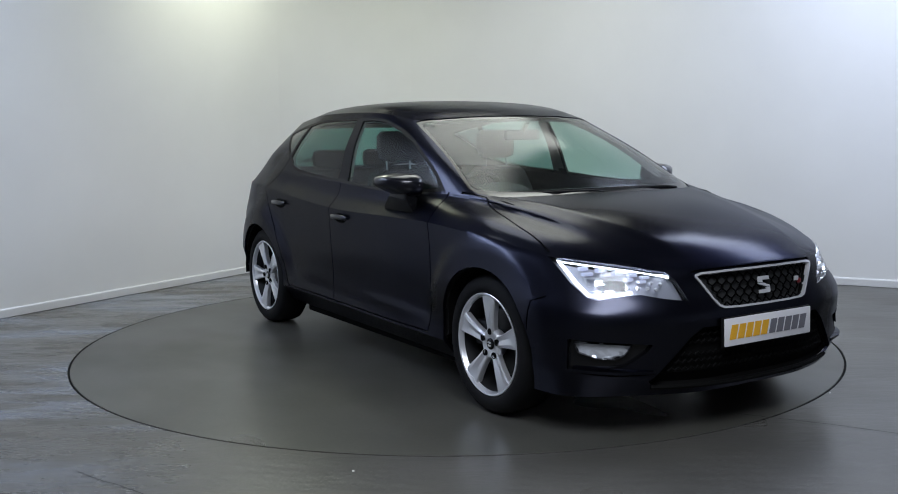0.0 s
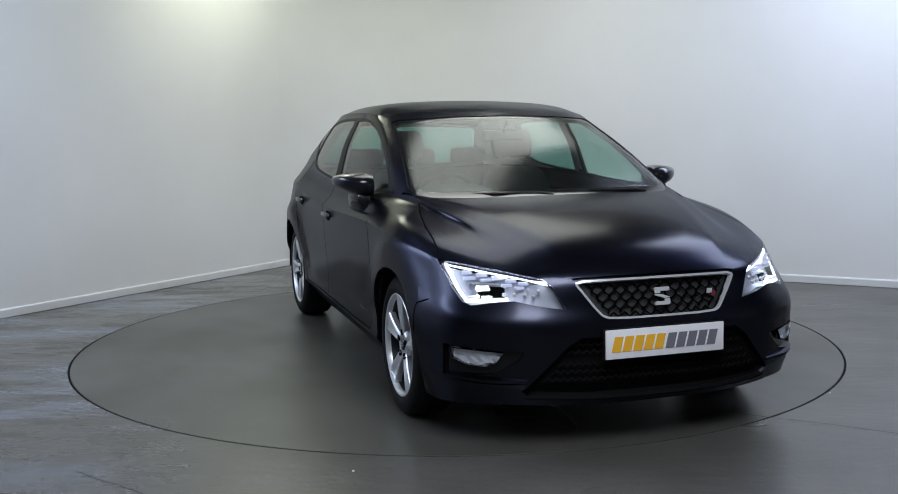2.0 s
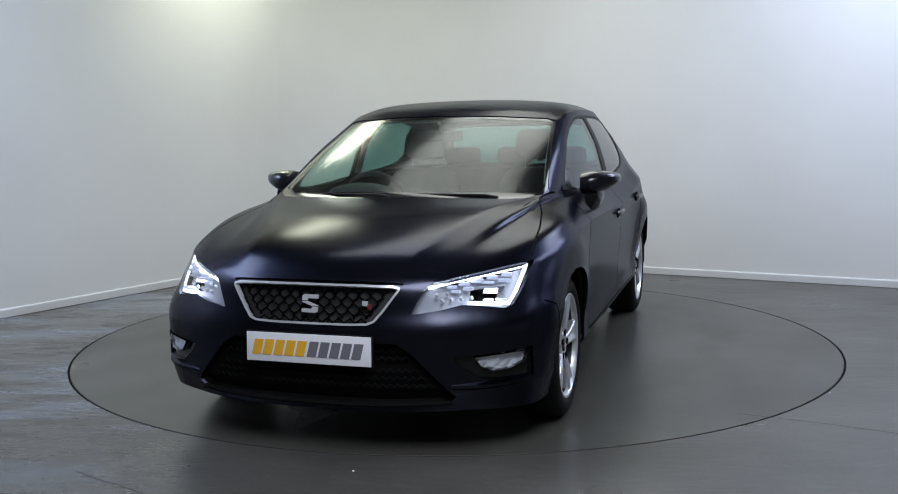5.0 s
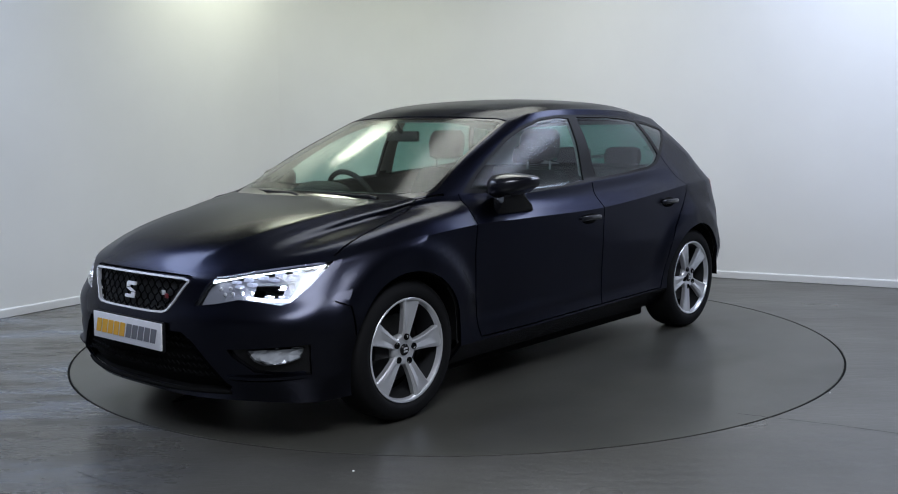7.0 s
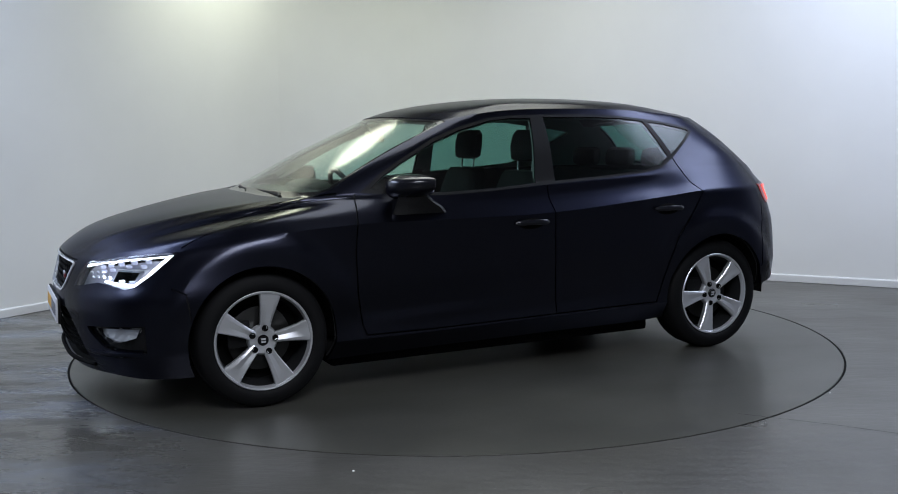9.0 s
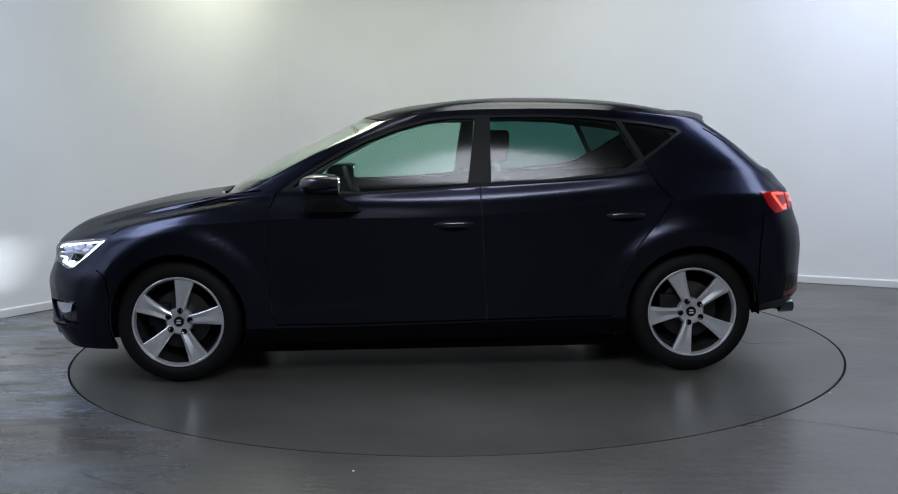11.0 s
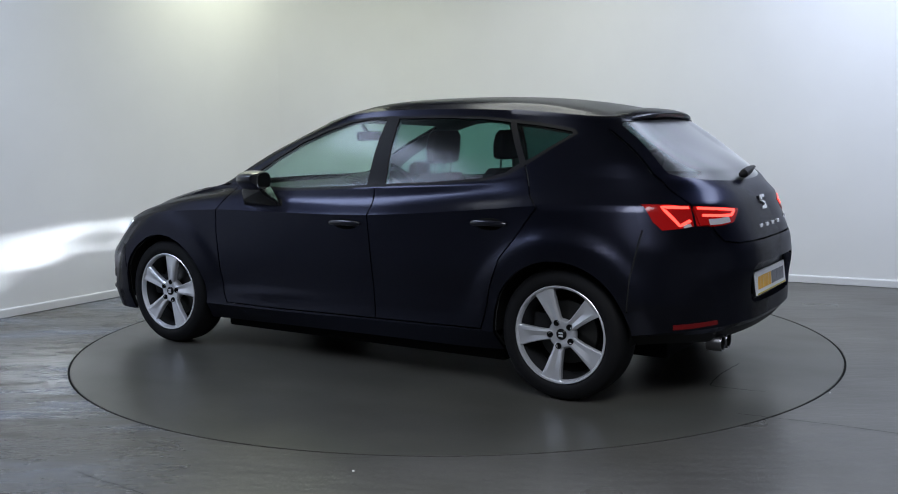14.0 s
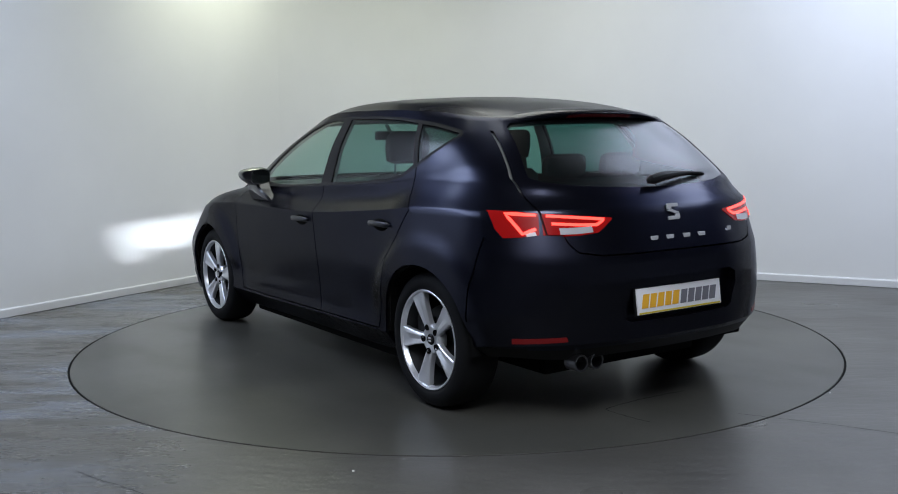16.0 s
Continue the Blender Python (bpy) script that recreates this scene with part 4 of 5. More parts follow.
def headlamp(side):
    way = "left" if side > 0 else "right"
    bm = push(sheet_of(SHEET, {T_HEAD}, way), 0.045)
    lamp = part("headlamp", bm, M_LAMP_DARK, car, "slim angular headlamp, its white LEDs lit")
    bm = bmesh.new()
    flat_bar(bm, [(.455, .672), (.58, .698), (.69, .716), (.770, .728), (.752, .640), (.735, .600), (.66, .604), (.60, .612)], side, True, 0.010, 0.012)
    part("light_strip", bm, M_DRL, lamp, "bright white light strip")
    # two stepped rows of lens blocks, and slim ones round the projector
    for y, z, w, h in ((.722, .695, .040, .016), (.676, .690, .044, .017), (.628, .682, .044, .017), (.582, .673, .040, .015), (.540, .664, .036, .013),
                       (.718, .674, .050, .014), (.664, .672, .050, .011), (.600, .655, .040, .013), (.556, .647, .036, .011), (.716, .606, .044, .010),
                       (.672, .608, .040, .009)):
        c, n = on_skin(y, z)
        c = c - n * 0.03
        bm = bmesh.new()
        box(bm, (c.x - .012, side * c.y - w / 2, z - h / 2), (c.x + .012, side * c.y + w / 2, z + h / 2), bevel=.004)
        part("led_lens", bm, M_LED, lamp, "glowing lens block")
    for y, z in ((.60, .622), (.565, .622), (.53, .620), (.50, .616), (.515, .640), (.48, .636)):
        c, n = on_skin(y, z)
        c = c - n * 0.03
        bm = bmesh.new()
        bmesh.ops.create_icosphere(bm, subdivisions=1, radius=.0095)
        bmesh.ops.translate(bm, verts=bm.verts[:], vec=(c.x, side * y, z))
        part("reflector_facet", bm, M_LAMP_IN, lamp, smooth=None)
    # dipped-beam projector: a small LED at the back of a blackened slot
    y0, z0, x0 = .655, .645, 1.775
    bm = bmesh.new()
    v = [bm.verts.new((x0, side * (y0 + a), z0 + b)) for a, b in ((-.022, .002), (.022, .002), (.022, .008), (-.022, .008))]
    f = bm.faces.new(v)
    bm.normal_update()
    if f.normal.x < 0:
        bmesh.ops.reverse_faces(bm, faces=[f])
    part("beam_led", bm, M_BEAM, lamp, "white dipped-beam LED", smooth=None)
    # glowing plates added round the LED to give the lamp's glare
    bm = bmesh.new()
    for lo, hi in (((-.039, -.019), (.039, .001)), ((-.039, .001), (-.0225, .009)), ((.0225, .001), (.039, .009))):
        ys = sorted((side * (y0 + lo[0]), side * (y0 + hi[0])))
        box(bm, (x0 - .008, ys[0], z0 + lo[1]), (x0 - .001, ys[1], z0 + hi[1]))
    part("projector_glare", bm, M_DRL, lamp, "glowing white plates added for the LED's glare", smooth=None)
    bm = bmesh.new()
    for lo, hi, far in (((-.044, -.024), (.044, -.020), .05), ((-.044, .010), (.044, .014), .14), ((-.044, -.020), (-.04, .010), .035), ((.04, -.020), (.044, .010), .035)):
        ys = sorted((side * (y0 + lo[0]), side * (y0 + hi[0])))
        box(bm, (x0 - .01, ys[0], z0 + lo[1]), (x0 + far, ys[1], z0 + hi[1]))
    box(bm, (x0 - .014, side * y0 - .044, z0 - .024), (x0 - .01, side * y0 + .044, z0 + .014))
    # the tube's mouth follows the sweep of the lamp
    mouth = on_skin(y0 + .044, z0)[0].x - .010
    for q in bm.verts:
        if q.co.x > x0 + .1:
            k = (abs(q.co.y) - y0 + .044) / .088
            q.co.x += min(0.0, mouth - q.co.x) * k
    part("projector_tube", bm, M_TUBE, lamp, "dark grey projector housing")
    bm = turn_in(sheet_of(SHEET, {T_HEAD, T_BEAM}, way), 0.045)
    part("cover", bm, M_CLEAR, lamp, "clear lamp cover")
    # fog lamp
    bm = turn_in(push(sheet_of(SHEET, {T_FOG}, way), 0.004), 0.01)
    fog = part("fog_lamp", bm, M_CLEAR, PANEL["front_bumper"], "clear fog lamp, unlit")
    bm = push(sheet_of(SHEET, {T_FOG}, way), 0.016)
    bmesh.ops.triangulate(bm, faces=bm.faces[:])
    rnd = random.Random(4)
    for q in bm.verts:
        q.co.x += rnd.uniform(-.006, .006)
        q.co.z += rnd.uniform(-.003, .003)
    part("reflector_bowl", bm, M_LAMP_IN, fog, "faceted silver reflector", smooth=None)


def tail_lamp(side):
    way = "left" if side > 0 else "right"
    bm = turn_in(push(sheet_of(SHEET, {T_TAILA}, way), -0.003), 0.02)
    a = part("tail_lamp", bm, M_RED, car, "lit red tail lamp on the rear wing")
    bm = turn_in(push(sheet_of(SHEET, {T_TAILB}, way), -0.003), 0.02)
    b = part("tail_lamp", bm, M_RED, PANEL["gate"], "lit red tail lamp on the tailgate")
    bm = bmesh.new()
    flat_bar(bm, [(.655, .908), (.745, .913), (.710, .830), (.665, .852)], side, False, 0.011, -0.006)
    part("light_strip", bm, M_REDLED, a, "bright red light strip")
    bm = bmesh.new()
    flat_bar(bm, [(.622, .905), (.50, .894), (.385, .883), (.425, .862), (.50, .864), (.608, .872)], side, False, 0.011, -0.006)
    part("light_strip", bm, M_REDLED, b, "bright red light strip")
    bm = bmesh.new()
    flat_bar(bm, [(.585, .840), (.52, .840), (.45, .845)], side, False, 0.026, -0.0055)
    part("reversing_lens", bm, M_WHITELENS, b, "clear reversing lamp lens")
    bm = bmesh.new()
    flat_bar(bm, [(.70, .826), (.668, .832)], side, False, 0.014, -0.0055)
    part("indicator_lens", bm, M_WHITELENS, a, "clear indicator lens")


for s in (1, -1):
    headlamp(s)
    tail_lamp(s)


# ---- car: outside details ----
def loft(bm, sections, caps=True):
    """Joins closed sections of equal count into a skin."""
    rings = [[bm.verts.new(p) for p in s] for s in sections]
    n = len(rings[0])
    for a, b in zip(rings, rings[1:]):
        for i in range(n):
            bm.faces.new((a[i], a[(i + 1) % n], b[(i + 1) % n], b[i]))
    if caps:
        bm.faces.new(rings[0][::-1])
        bm.faces.new(rings[-1])
    bmesh.ops.recalc_face_normals(bm, faces=bm.faces[:])


def oval(cx, cy, cz, axis, a, b, n=20, power=2.6):
    """A rounded-rectangle section across the given axis."""
    out = []
    for k in range(n):
        t = 2 * math.pi * k / n
        c, s = math.cos(t), math.sin(t)
        u = a * math.copysign(abs(c) ** (2 / power), c)
        w = b * math.copysign(abs(s) ** (2 / power), s)
        out.append((cx, cy + u, cz + w) if axis == "x" else (cx + u, cy, cz + w) if axis == "y" else (cx + u, cy + w, cz))
    return out


def door_mirror(side):
    bm = bmesh.new()
    # housing from its inner end outwards; deeper ahead than behind
    secs = []
    for y, cx, cz, a, b in ((.792, .580, .992, .060, .036), (.798, .580, .992, .098, .054), (.83, .577, .993, .114, .061), (.87, .568, .997, .116, .058),
                            (.91, .556, 1.003, .106, .047), (.945, .540, 1.010, .088, .035), (.970, .525, 1.014, .060, .023), (.980, .515, 1.015, .026, .010)):
        secs.append([(x if x > cx - a * .62 else cx - a * .62, yy * side, z) for x, yy, z in oval(cx, y, cz, "y", a, b, 28)])
    loft(bm, secs)
    housing = part("door_mirror", bm, M_HANDLE, car, "dark body-coloured door mirror", 40)
    bm = bmesh.new()
    pts = oval(.500, .868, .998, "x", .066, .043, 28, 3.0)
    loft(bm, [[(x - .002 - (y - .868) * .18, y * side, z) for x, y, z in pts], [(x - .010 - (y - .868) * .18, .868 * side + (y - .868) * .97 * side, z) for x, y, z in pts]])
    part("mirror_glass", bm, M_MIRROR, housing, "silver mirror glass")
    bm = bmesh.new()
    secs = []
    for z, x0, x1, y0, y1 in ((.862, .375, .665, .832, .864), (.89, .40, .66, .828, .876), (.925, .46, .655, .82, .892), (.965, .50, .64, .812, .892)):
        secs.append([(x, y * side, z) for x, y in ((x0, y0), (x1, y0), (x1, y1 - .012), (x1 - .02, y1), (x0 + .02, y1), (x0, y1 - .012))])
    loft(bm, secs)
    part("mirror_foot", bm, M_GLOSS, housing)
    bm = bmesh.new()
    tube(bm, [((.575 + .112 - k * k * .0045), side * (.825 + .03 * k), .997 + .002 * k) for k in range(5)], .004, 6)
    part("indicator", bm, M_WHITELENS, housing, "slim clear indicator")


def door_handle(parent, x0, x1, z, side):
    y = .888
    bm = bmesh.new()
    secs = []
    n = 13
    for k in range(n):
        t = k / (n - 1)
        x = x0 + (x1 - x0) * t
        e = min(t, 1 - t)
        w = .0135 * min(1, .45 + e * 6)
        off = .018 * math.sin(math.pi * t) ** .5 + .006
        secs.append([(p[0], p[1] * side, p[2]) for p in oval(x, y + off, z + .004 * math.sin(math.pi * t), "x", .0085, w, 12)])
    loft(bm, secs)
    h = part("handle", bm, M_HANDLE, parent, "dark body-coloured pull handle")
    # no hollow is cut: a black lens gives the shade of the recess
    bm = bmesh.new()
    bmesh.ops.create_uvsphere(bm, u_segments=24, v_segments=10, radius=1.0)
    bmesh.ops.transform(bm, matrix=pose((x0 + x1) / 2, side * (y - .002), z - .003) @ Matrix.Diagonal((.078, .008, .030, 1)), verts=bm.verts[:])
    part("handle_cup_shade", bm, M_BLACK, h, "black lens for the shaded handle recess")


for k, s in enumerate((1, -1)):
    door_mirror(s)
    door_handle(PANEL["fdoor"][k], .012, -.190, .789, s)
    door_handle(PANEL["rdoor"][k], -.862, -1.058, .822, s)


def plate(name, parent, x_top, x_low, z_top, z_low, ahead, edge):
    """A number plate with slanted blocks in two colours in place of its print."""
    out = 1 if ahead else -1
    zc, h = (z_top + z_low) / 2, z_top - z_low
    tilt = math.degrees(math.atan2(x_top - x_low, h))
    base = pose((x_top + x_low) / 2, 0, zc, 0, tilt, 0)
    bm = bmesh.new()
    box(bm, (-.004, -.262, -h / 2 - .002), (.004, .262, h / 2 + .002), base, .002)
    p = part(name, bm, M_PLATE, parent, "white show plate with orange and grey print")
    bm = bmesh.new()
    box(bm, (-.016 if ahead else .004, -.268, -h / 2 - .008), (-.004 if ahead else .016, .268, h / 2 + .006), base, .003)
    part("plate_holder", bm, M_TRIM, p, "black plate holder")
    if edge:
        bm = bmesh.new()
        box(bm, (-.0048, -.255, -h / 2), (.0048, .255, -h / 2 + .007), base)
        part("plate_edge", bm, M_YELLOW, p, "yellow strip")
    width, gap = .0425, .0038
    for k in range(10):
        # read from the left as seen from outside
        y0 = -.234 + k * (width + gap) + (.004 if k > 4 else 0)
        bm = bmesh.new()
        s = .010
        face = [(y0 + s * -.5, -.030), (y0 + width - s, -.030), (y0 + width + s * .5, .030), (y0 + s, .030)]
        pts = [bm.verts.new((.0046 * out, y * out, z)) for y, z in face] + [bm.verts.new((.0062 * out, y * out, z)) for y, z in face]
        for f in ((0, 1, 2, 3), (4, 5, 6, 7), (0, 1, 5, 4), (1, 2, 6, 5), (2, 3, 7, 6), (3, 0, 4, 7)):
            bm.faces.new([pts[i] for i in f])
        bmesh.ops.recalc_face_normals(bm, faces=bm.faces[:])
        bmesh.ops.transform(bm, matrix=base, verts=bm.verts[:])
        part("print_block", bm, M_ORANGE if k < 5 else M_GREYPRINT, p, smooth=None)


plate("number_plate", PANEL["front_bumper"], 2.153, 2.156, .489, .379, True, False)
plate("number_plate", PANEL["rear_bumper"], -2.042, -2.056, .578, .469, False, True)


def emblem(parent, x, y, z, w, h, tilt, ahead):
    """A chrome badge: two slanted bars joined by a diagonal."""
    out = 1 if ahead else -1
    base = pose(x, y, z, 0, tilt, 0)
    bm = bmesh.new()
    hook = [(-.5, .16), (-.5, .42), (-.40, .5), (.5, .5), (.5, .29), (-.14, .29), (-.14, .16)]
    for poly in (hook, [(-p[0], -p[1]) for p in hook], [(-.5, .12), (-.10, .12), (.5, -.07), (.5, -.12), (.10, -.12), (-.5, .07)]):
        a = [bm.verts.new((0, p[0] * w * out, p[1] * h)) for p in poly]
        b = [bm.verts.new((.006 * out, p[0] * w * out * .96, p[1] * h * .96)) for p in poly]
        n = len(poly)
        bm.faces.new(a), bm.faces.new(b)
        for i in range(n):
            bm.faces.new((a[i], a[(i + 1) % n], b[(i + 1) % n], b[i]))
    bmesh.ops.recalc_face_normals(bm, faces=bm.faces[:])
    bmesh.ops.transform(bm, matrix=base, verts=bm.verts[:])
    part("emblem", bm, M_CHROME, parent, "chrome emblem", None)


emblem(PANEL["front_bumper"], 2.122, 0, .606, .068, .072, -12, True)
emblem(PANEL["gate"], -2.001, 0, .897, .072, .074, 16, False)


def badges():
    # model lettering on the tailgate stands as four plain chrome bars
    for y in (.150, .055, -.048, -.145):
        q, n = on_skin(abs(y), .793, False)
        bm = bmesh.new()
        box(bm, (q.x - .004, y - .021, .784), (q.x + .004, y + .021, .802), bevel=.002)
        part("badge_bar", bm, M_CHROME, PANEL["gate"], "small chrome bar")
    for parent, y, z, ahead in ((PANEL["front_bumper"], .231, .606, True), (PANEL["gate"], -.344, .797, False)):
        q, n = on_skin(abs(y), z, ahead)
        bm = bmesh.new()
        o = 1 if ahead else -1
        box(bm, (q.x - .004, y - .020, z - .004), (q.x + .004, y + .004, z + .016), bevel=.003)
        part("trim_badge", bm, M_CHROME, parent, "small chrome badge")
        bm = bmesh.new()
        box(bm, (q.x - .004, y + .002, z - .016), (q.x + .005, y + .020, z + .004), bevel=.003)
        part("trim_badge", bm, M_BADGE_RED if ahead else M_CHROME, parent)


badges()


def grille_mesh():
    """Honeycomb bars: zigzag rows between the frame's sides."""
    rows = [(.543, .228), (.571, .250), (.599, .270), (.627, .290), (.655, .308)]
    for i, (z, half) in enumerate(rows):
        n = round(half / .024)
        pts = []
        for k in range(-n, n + 1):
            y = half * k / n
            zz = z + (.0085 if (k + i) % 2 else -.0085)
            q, nn = on_skin(abs(y), zz, True)
            pts.append((q.x - .014, y, zz))
        bm = bmesh.new()
        tube(bm, pts, .0042, 6)
        for p, q in zip(pts, pts[1:]):
            lo = min(p, q, key=lambda v: v[2])
            if i and abs(lo[1]) < rows[i - 1][1]:
                tube(bm, [lo, (lo[0] + .001, lo[1], lo[2] - .011)], .0042, 6)
        part("grille_bar", bm, M_GRILLE, PANEL["front_bumper"], smooth=None)
    for z, half in ((.292, .475), (.322, .445), (.352, .42), (.400, .39), (.430, .36)):
        n = 2 * round(half / .03)
        pts = []
        for k in range(-n, n + 1):
            y = half * k / n
            q, nn = on_skin(abs(y), z, True)
            pts.append((q.x - .022, y, z + (.006 if k % 2 else -.006)))
        bm = bmesh.new()
        tube(bm, pts, .004, 5)
        part("intake_bar", bm, M_BLACK, PANEL["front_bumper"], smooth=None)
    # thin bright edge along the lip
    bm = bmesh.new()
    pts = []
    for k in range(-12, 13):
        y = .54 * k / 12
        q, nn = on_skin(abs(y), .214, True)
        pts.append((q.x + .003, y, .210 + .012 * (k / 12) ** 2))
    tube(bm, pts, .010, 8)
    part("lip", bm, M_BLACK, PANEL["front_bumper"], "black plastic splitter lip")


grille_mesh()


def bumper_blades():
    """A flat-topped blade at each lower corner of the front bumper, under the fog lamp."""
    for s in (1, -1):
        secs = []
        for k in range(13):
            y = .545 + .262 * k / 12
            q, n = on_skin(y, .300)
            n = Vector((n.x, n.y, 0)).normalized()
            out = .022 * min(1.0, .2 + k / 6) * min(1.0, .1 + (12 - k) / 6)
            a, b = q - n * .030, q + n * out
            drop = .006 * (1 - k / 12)
            secs.append([(a.x, a.y * s, .322 - drop), (b.x, b.y * s, .302 - drop), (b.x - .002, b.y * s, .290 - drop), (a.x, a.y * s, .262 - drop)])
        bm = bmesh.new()
        loft(bm, secs)
        part("bumper_blade", bm, M_PAINT, PANEL["front_bumper"], "flat-topped aero blade", 20)


bumper_blades()


def plate_lamps():
    for y in (.12, -.12):
        bm = bmesh.new()
        box(bm, (-2.038, y - .022, .600), (-2.022, y + .022, .607), bevel=.002)
        part("plate_lamp", bm, M_PLATELAMP, PANEL["rear_bumper"], "small lit white lamp over the plate")


plate_lamps()


def spoiler():
    bm = bmesh.new()
    secs = []
    n = 21
    for i in range(n):
        y = -.49 + .98 * i / (n - 1)
        k = (abs(y) / .515) ** 2.6
        dx, dz = .095 * k, -.048 * k
        prof = [(-1.36, 1.360), (-1.42, 1.366), (-1.48, 1.359), (-1.532, 1.345), (-1.542, 1.338), (-1.539, 1.329), (-1.515, 1.316), (-1.47, 1.312), (-1.40, 1.316)]
        secs.append([(x + dx, y, z + dz) for x, z in prof])
    loft(bm, secs)
    sp = part("spoiler", bm, M_PAINT, PANEL["gate"], "roof spoiler", 50)
    bm = bmesh.new()
    secs = []
    for i in range(11):
        y = -.20 + .40 * i / 10
        k = (abs(y) / .515) ** 2.6
        secs.append([(x + .095 * k, y, z - .048 * k) for x, z in ((-1.5415, 1.331), (-1.524, 1.319), (-1.514, 1.320), (-1.532, 1.334))])
    loft(bm, secs)
    part("brake_light", bm, M_REFL, sp, "dark red unlit brake light strip")


spoiler()


def wipers():
    bm = bmesh.new()
    tube(bm, [(-1.905, .065, 1.028), (-1.922, .05, 1.036), (-1.925, .0, 1.046), (-1.912, -.10, 1.054), (-1.892, -.22, 1.058), (-1.868, -.33, 1.054)], [.010, .022, .022, .016, .008, .005], 10)
    w = part("rear_wiper", bm, M_TRIM, PANEL["gate"], "black rear wiper")
    bm = bmesh.new()
    tube(bm, [(-1.90, -.08, 1.046), (-1.88, -.22, 1.050), (-1.85, -.36, 1.046)], .007, 6)
    part("wiper_blade", bm, M_BLACK, w)
    for pts in (((1.115, .49, .957), (1.105, .43, .968), (1.122, .20, .972), (1.128, -.02, .972)), ((1.15, -.03, .955), (1.135, -.09, .968), (1.115, -.32, .970), (1.055, -.54, .970))):
        bm = bmesh.new()
        pts = [(x, y, z - .008) for x, y, z in pts]
        tube(bm, pts, [.010, .007, .005, .004], 8)
        w = part("windscreen_wiper", bm, M_TRIM, car, "black wiper arm resting on the scuttle")
        bm = bmesh.new()
        tube(bm, [(p[0] - .010, p[1], p[2] + .001) for p in pts[1:]], .0045, 6)
        part("wiper_blade", bm, M_BLACK, w)


wipers()


def exhaust():
    for y in (.420, .508):
        bm = bmesh.new()
        lathe(bm, [(.030, 0), (.036, -.002), (.038, .004), (.038, .07), (.033, .07), (.033, .01)], 24, True)
        bmesh.ops.transform(bm, matrix=pose(-1.975, y, .278, 0, 0, -90), verts=bm.verts[:])
        part("tailpipe", bm, M_GREY_METAL, car, "round brushed metal tailpipe")
    bm = bmesh.new()
    tube(bm, [(-1.80, .46, .33), (-1.66, .46, .33)], .035, 12)
    part("silencer", bm, M_TRIM, car)


exhaust()


# ---- car: cabin ----
def seat(x, y, name="front_seat"):
    bm = bmesh.new()
    loft(bm, [oval(x + dx, y, z, "x", .25 - .03 * (dx > .2), h, 20, 3.5) for dx, z, h in ((-.24, .48, .07), (-.20, .48, .09), (.0, .49, .095), (.2, .51, .10), (.27, .51, .08), (.29, .50, .05))])
    s = part(name, bm, M_SEAT, car, "charcoal cloth seat with an upright headrest")
    bm = bmesh.new()
    loft(bm, [oval(x - .20 - dx, y, z, "z", .065, w, 20, 3.2) for z, dx, w in ((.46, .0, .22), (.55, .01, .25), (.75, .06, .255), (.90, .10, .24), (1.0, .125, .20), (1.03, .13, .15))])
    part("backrest", bm, M_SEAT, s)
    bm = bmesh.new()
    loft(bm, [oval(x - .345 - dx, y, z, "z", t, w, 20, 3.2) for z, dx, w, t in ((1.085, -.01, .09, .03), (1.10, -.005, .125, .045), (1.17, .0, .135, .05), (1.235, .01, .128, .045), (1.262, .015, .10, .03))])
    part("headrest", bm, M_SEAT, s)
    for k in (-1, 1):
        bm = bmesh.new()
        tube(bm, [(x - .335, y + .08 * k, 1.0), (x - .343, y + .08 * k, 1.10)], .006, 8)
        part("headrest_rod", bm, M_CHROME, s, "chrome headrest rod")


seat(-.02, .36)
seat(-.02, -.36)


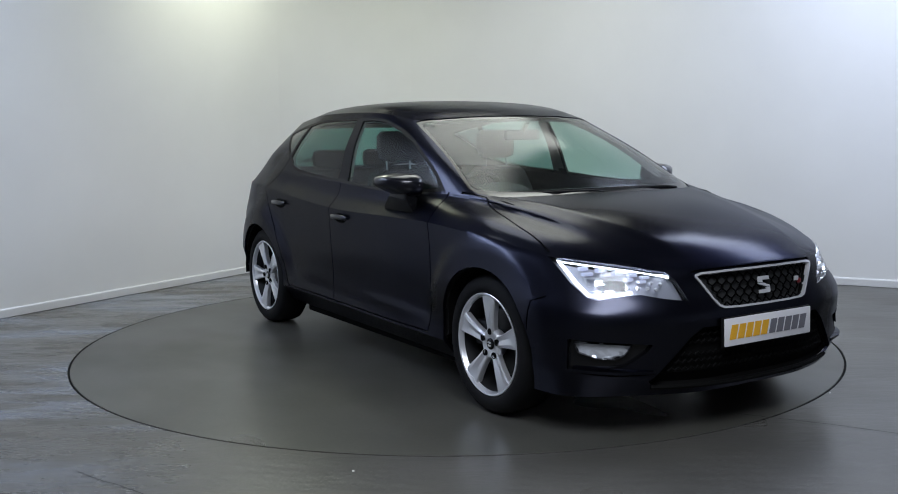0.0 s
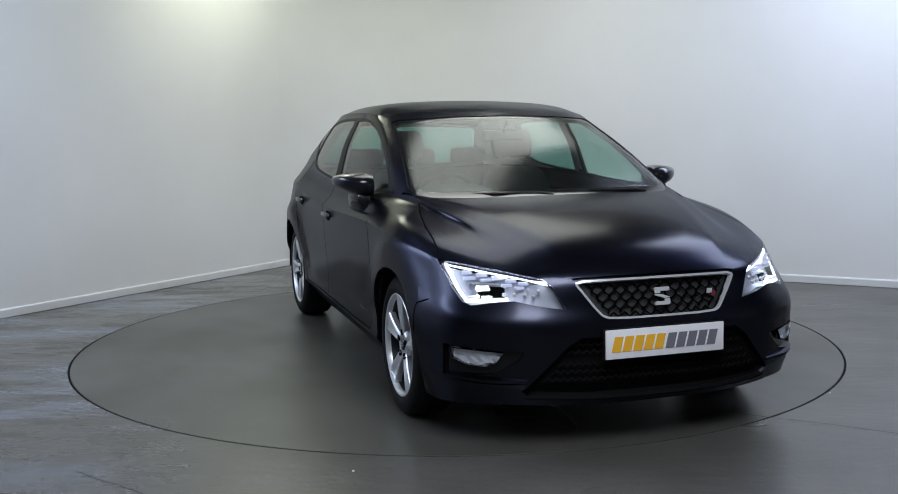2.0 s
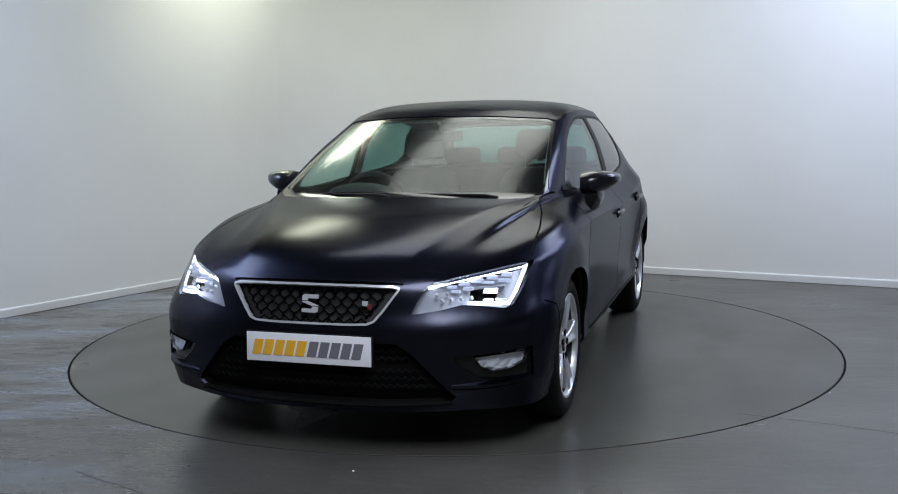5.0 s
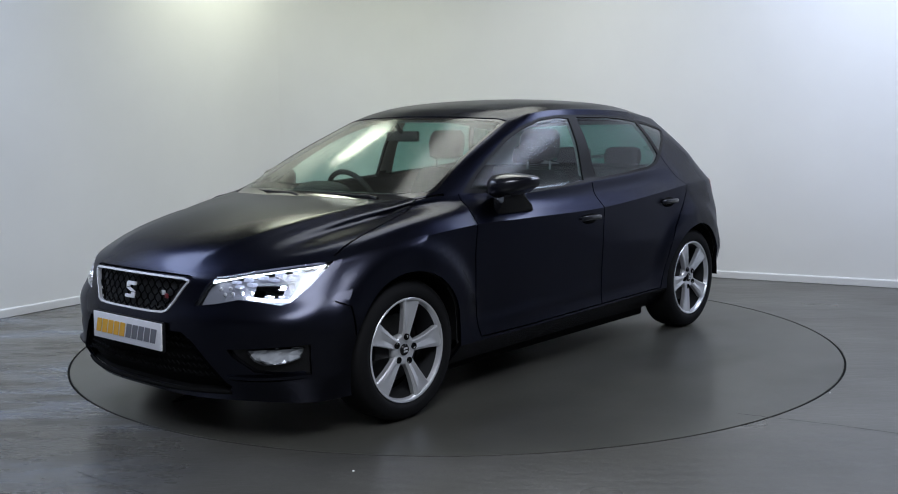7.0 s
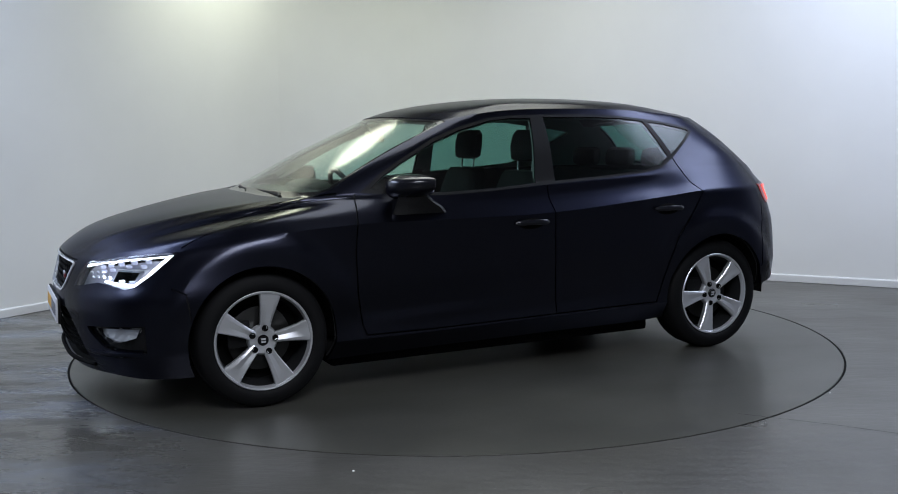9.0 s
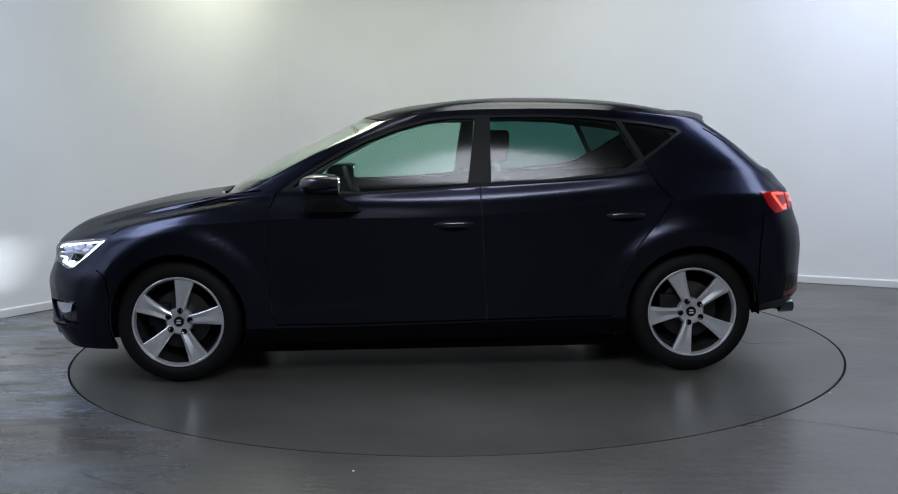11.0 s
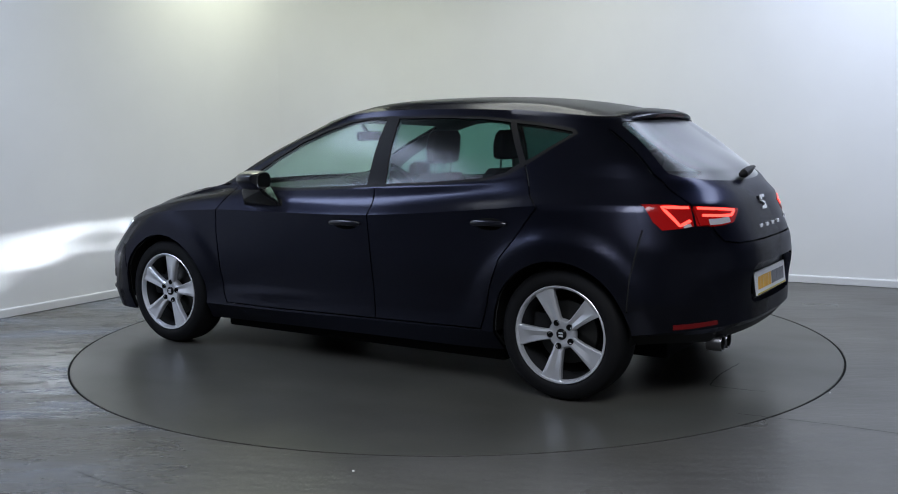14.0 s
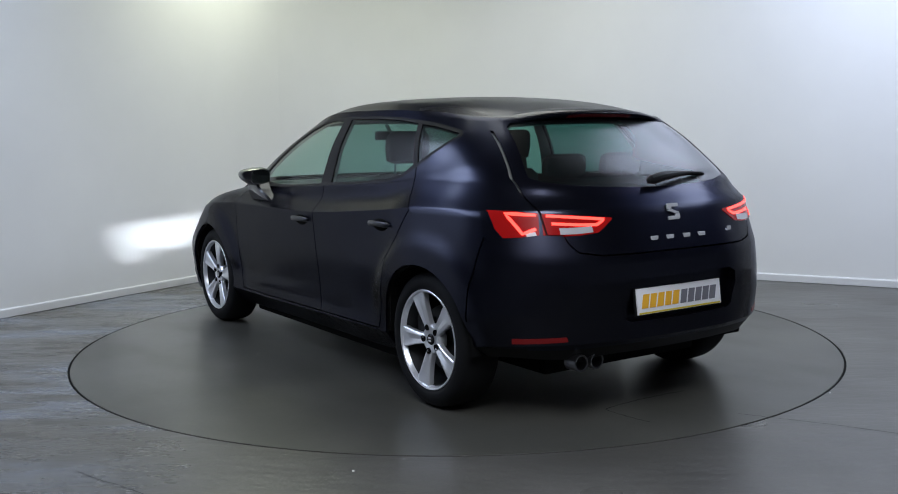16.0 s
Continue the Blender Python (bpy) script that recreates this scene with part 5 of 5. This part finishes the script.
def cabin():
    bm = bmesh.new()
    box(bm, (-1.10, -.64, .42), (-.62, .64, .56), bevel=.05, seg=3)
    bench = part("rear_seat", bm, M_SEAT, car, "charcoal cloth rear bench")
    bm = bmesh.new()
    box(bm, (-.075, -.64, 0), (.075, .64, .52), pose(-1.10, 0, .50, 0, -16, 0), .05, 3)
    part("backrest", bm, M_SEAT, bench)
    for y in (-.38, 0, .38):
        bm = bmesh.new()
        loft(bm, [oval(-1.265 - dx, y, z, "z", t, w, 20, 3.2) for z, dx, w, t in ((1.02, 0, .09, .03), (1.035, 0, .125, .045), (1.08, .005, .13, .05), (1.125, .01, .12, .045), (1.14, .012, .09, .03))])
        part("headrest", bm, M_SEAT, bench)
    bm = bmesh.new()
    prof = [(1.20, .90), (1.02, .945), (.86, .955), (.72, .935), (.64, .90), (.62, .84), (.66, .70), (.72, .45), (1.2, .45)]
    prism(bm, prof, 1.36, pose(0, -.68, 0))
    d = part("dashboard", bm, M_CABIN, car, "dark dashboard")
    bm = bmesh.new()
    bmesh.ops.create_uvsphere(bm, u_segments=24, v_segments=12, radius=1)
    bmesh.ops.transform(bm, matrix=pose(.70, -.36, .93) @ Matrix.Diagonal((.14, .19, .065, 1)), verts=bm.verts[:])
    part("instrument_cowl", bm, M_CABIN, d)
    bm = bmesh.new()
    tilt = pose(.46, -.36, .87, 0, 24, 0)
    ring = [tilt @ Vector((0, .183 * math.cos(2 * math.pi * k / 40), .183 * math.sin(2 * math.pi * k / 40))) for k in range(41)]
    tube(bm, ring, .015, 10)
    w = part("steering_wheel", bm, M_CABIN, car, "dark steering wheel")
    bm = bmesh.new()
    box(bm, (-.02, -.065, -.06), (.03, .065, .05), tilt, .015)
    box(bm, (-.008, -.175, -.018), (.008, .175, .018), tilt, .004)
    box(bm, (-.008, -.02, -.175), (.008, .02, 0), tilt, .004)
    part("steering_hub", bm, M_CABIN, w)
    bm = bmesh.new()
    tube(bm, [tilt @ Vector((.02, 0, 0)), tilt @ Vector((.25, 0, -.02))], .035, 10)
    part("steering_column", bm, M_CABIN, w)
    bm = bmesh.new()
    box(bm, (.40, -.115, 1.205), (.43, .115, 1.262), bevel=.012, seg=3)
    m = part("rear_view_mirror", bm, M_CABIN, car, "dark interior mirror")
    bm = bmesh.new()
    tube(bm, [(.42, 0, 1.25), (.47, 0, 1.30)], .012, 8)
    part("mirror_stem", bm, M_CABIN, m)
    bm = bmesh.new()
    box(bm, (-1.0, -.72, .27), (1.1, .72, .33), bevel=.02)
    box(bm, (.0, -.12, .33), (.75, .12, .58), bevel=.04)
    part("cabin_floor", bm, M_CABIN, car)
    bm = bmesh.new()
    box(bm, (-1.66, -.60, .86), (-1.28, .60, .90), bevel=.015)
    part("parcel_shelf", bm, M_CABIN, car, "dark parcel shelf")


cabin()


# ---- floor marks ----
def crack(name, pts, width, owner=None, seed=1, corners=()):
    """A narrow dark crack: a thin uneven sliver just above the floor."""
    rnd = random.Random(seed)
    ctr = spline([(p[0], p[1], 0) for p in pts], 10, corners)
    bm = bmesh.new()
    a, b = [], []
    for i, p in enumerate(ctr):
        q, r = ctr[max(i - 1, 0)], ctr[min(i + 1, len(ctr) - 1)]
        d = Vector((r[0] - q[0], r[1] - q[1])).normalized()
        w = width * rnd.uniform(0.35, 1.0)
        j = rnd.uniform(-width, width) * .6
        for lst, s in ((a, .5), (b, -.5)):
            lst.append(bm.verts.new((p[0] - d.y * (w * s + j), p[1] + d.x * (w * s + j), .0012)))
    for i in range(len(ctr) - 1):
        bm.faces.new((a[i], b[i], b[i + 1], a[i + 1]))
    bmesh.ops.recalc_face_normals(bm, faces=bm.faces[:])
    if owner:
        return part(name, bm, M_CRACK, owner, "hairline crack")
    return tagged(mesh_ob(name, bm, M_CRACK), "dark hairline crack in the concrete floor", "floor crack", kind="structure")


M_CRACK = mat("crack_dirt", (0.022, 0.022, 0.022), 0.8)
crack("floor_crack", [(1.25, -1.69), (1.37, -1.75), (1.49, -1.81), (1.66, -1.90), (1.82, -2.0), (2.1, -2.18)], .005, seed=2)
crack("floor_crack", [(-1.45, -2.34), (-1.33, -2.44), (-1.17, -2.55), (-1.0, -2.70)], .005, seed=3)
crack("crack", [(-1.69, -.18), (-1.675, .02), (-1.68, .21), (-1.70, .345), (-1.84, .345), (-1.96, .32)], .008, turntable, 4, (3,))


def speck(x, y, r, seed):
    bm = bmesh.new()
    bmesh.ops.create_icosphere(bm, subdivisions=1, radius=r)
    rnd = random.Random(seed)
    for v in bm.verts:
        v.co = Vector((v.co.x * rnd.uniform(.6, 1.4), v.co.y * rnd.uniform(.5, 1.2), max(v.co.z, -.3 * r) * .4))
    zlow = min(v.co.z for v in bm.verts)
    bmesh.ops.translate(bm, verts=bm.verts[:], vec=(x, y, -zlow))
    tagged(mesh_ob("paint_chip", bm, M_SKIRT), "tiny white chip of paint lying on the floor", "debris", "floor debris")


speck(-0.39, -2.38, .006, 1)
speck(1.78, -1.36, .005, 2)


# ---- what moves: the turntable and the car on it turn about the table's centre ----
TURN = [(0.0, -57.7), (0.5, -58.9), (1.0, -61.6), (1.5, -65.9), (2.0, -71.5), (3.0, -83.4), (4.5, -101.2), (7.0, -130.5), (9.5, -159.7),
        (12.0, -189.2), (14.0, -212.4), (16.0, -235.7)]
CAR_X, CAR_Y = 0.135, 0.105


def motions():
    walk(turntable, [(t, pose(0, 0, 0, 0, 0, a)) for t, a in TURN])
    # the car's path is an arc about the table's centre, so it is keyed densely
    dense = []
    for (t0, a0), (t1, a1) in zip(TURN, TURN[1:]):
        n = max(1, round((t1 - t0) / 0.5))
        for k in range(n):
            dense.append((t0 + (t1 - t0) * k / n, a0 + (a1 - a0) * k / n))
    dense.append(TURN[-1])
    walk(car, [(t, pose(0, 0, 0, 0, 0, a) @ pose(CAR_X, CAR_Y, 0)) for t, a in dense])


motions()
